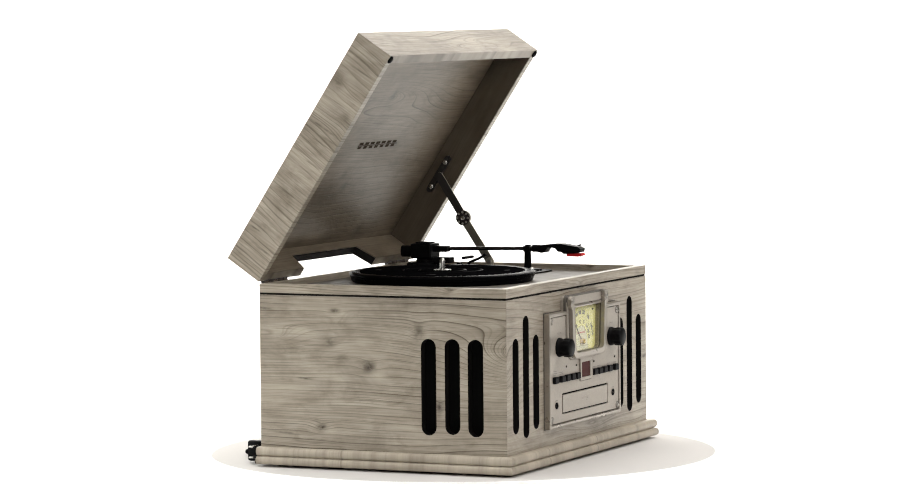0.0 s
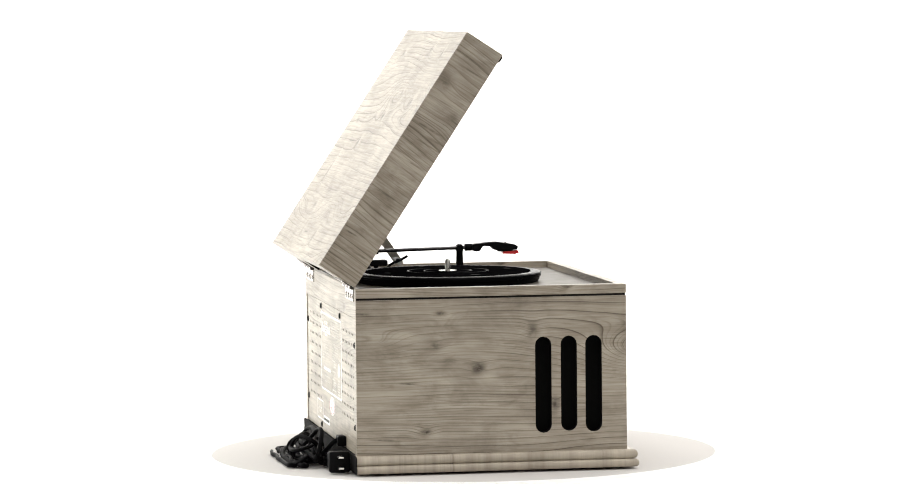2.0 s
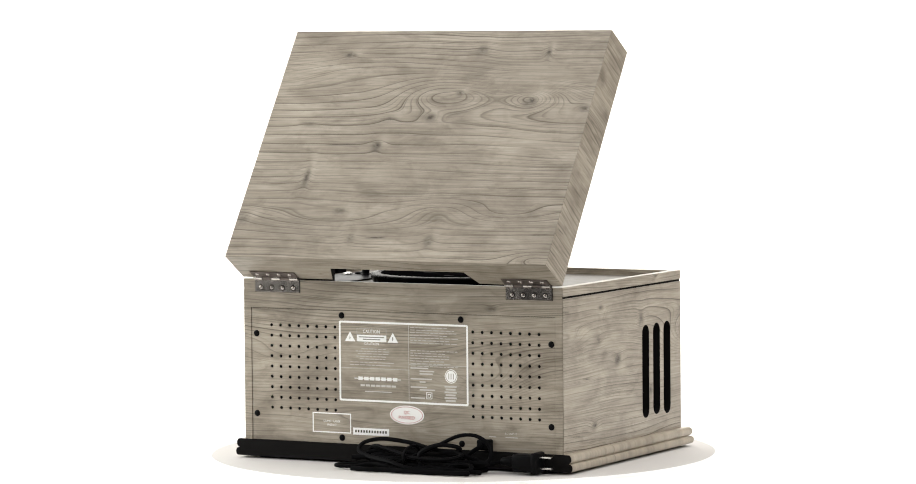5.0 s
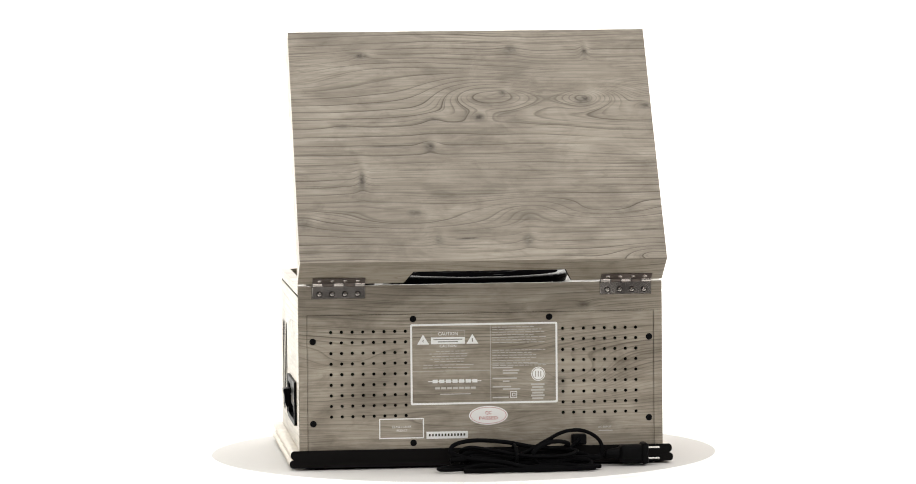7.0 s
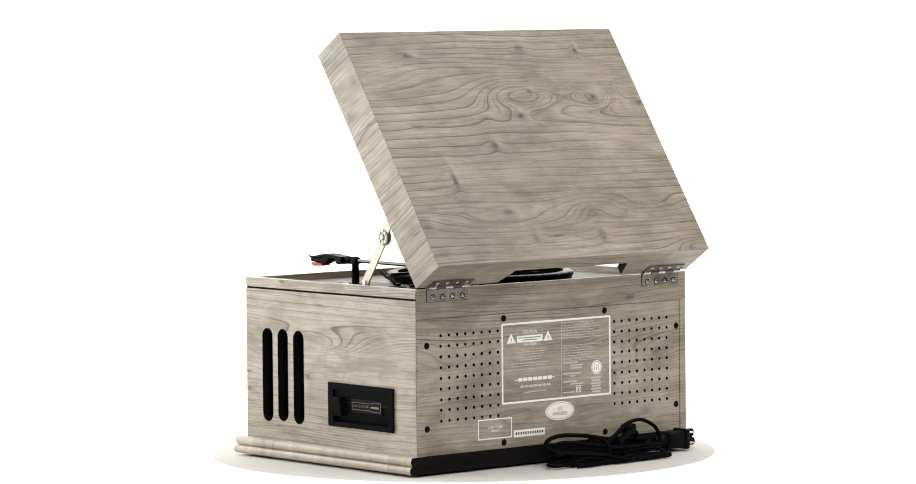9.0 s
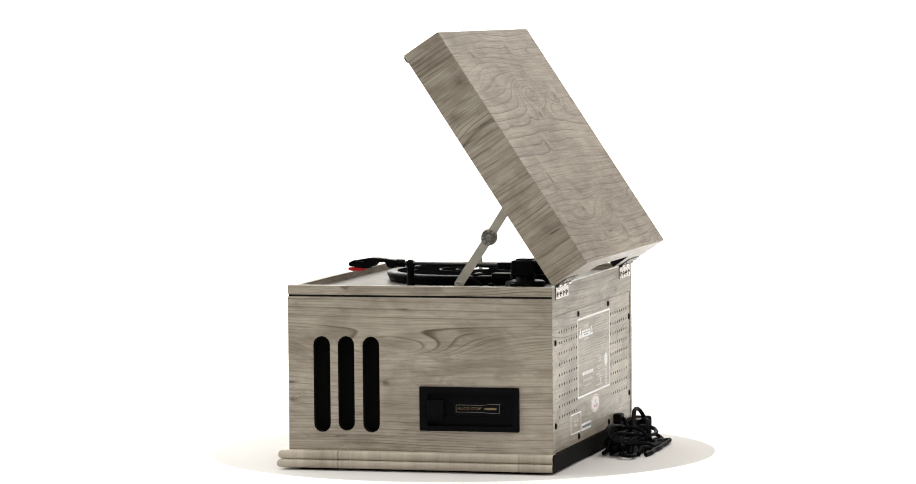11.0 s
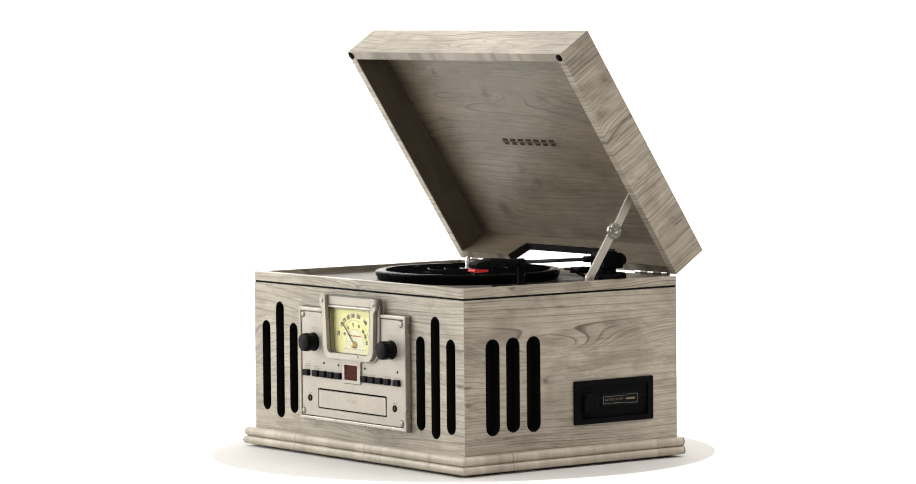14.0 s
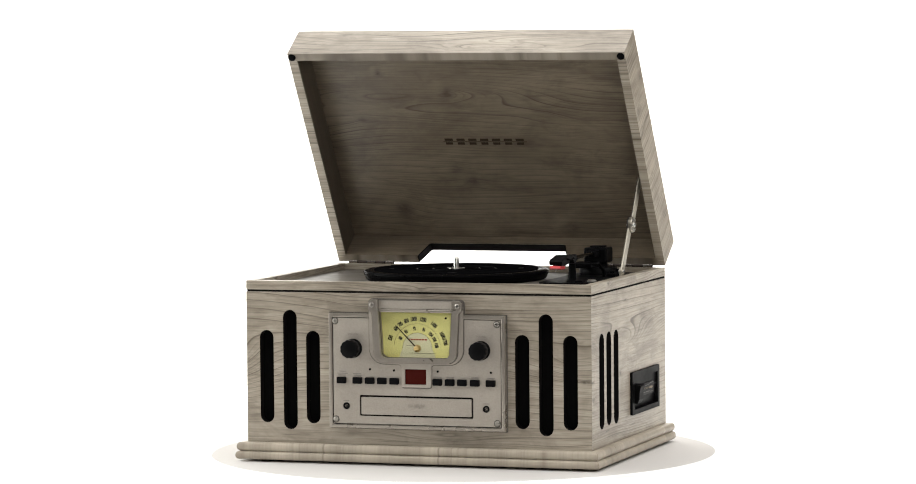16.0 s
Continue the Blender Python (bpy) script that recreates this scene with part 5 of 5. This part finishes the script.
def build_lid_mark(lid):
    """The maker's mark burnt into the lid's lining, as plain shapes."""
    at = lambda u, v, s: (u, v, 0.0408 + 0.0003 * s)
    rows = []
    for k in range(7):
        x = -0.0539 + 0.0158 * k
        rows += [(x, -0.1672, x + 0.0108, -0.1636), (x + 0.0008, -0.1614, x + 0.0100, -0.1578)]
    bars("maker_mark", rows, at, M_MARK, lid, "dark brown maker's mark on the lining")
    bars("mark_rule", [(-0.0560, -0.1629, 0.0555, -0.1622)], lambda u, v, s: (u, v, 0.0405 + 0.0003 * s), M_MARK, lid)


build_hinges()
build_brace()
build_platter()
build_tonearm()
build_controls()
build_cassette()
build_back()
build_cord()
build_lid_mark(lid)

def motions():
    """The platform turns at a steady pace and carries the player, whose centre is a little off the axis."""
    off = Vector((-0.0046, 0.0035, 0.0))
    turns, carried = [], []
    for k in range(33):
        t = 0.5 * k
        m = pose(0, 0, 0, 0, 0, 65.45 + 17.247 * t)
        turns.append((t, m))
        carried.append((t, m @ Matrix.Translation(off)))
    walk(platform, turns)
    walk(player, carried)


motions()
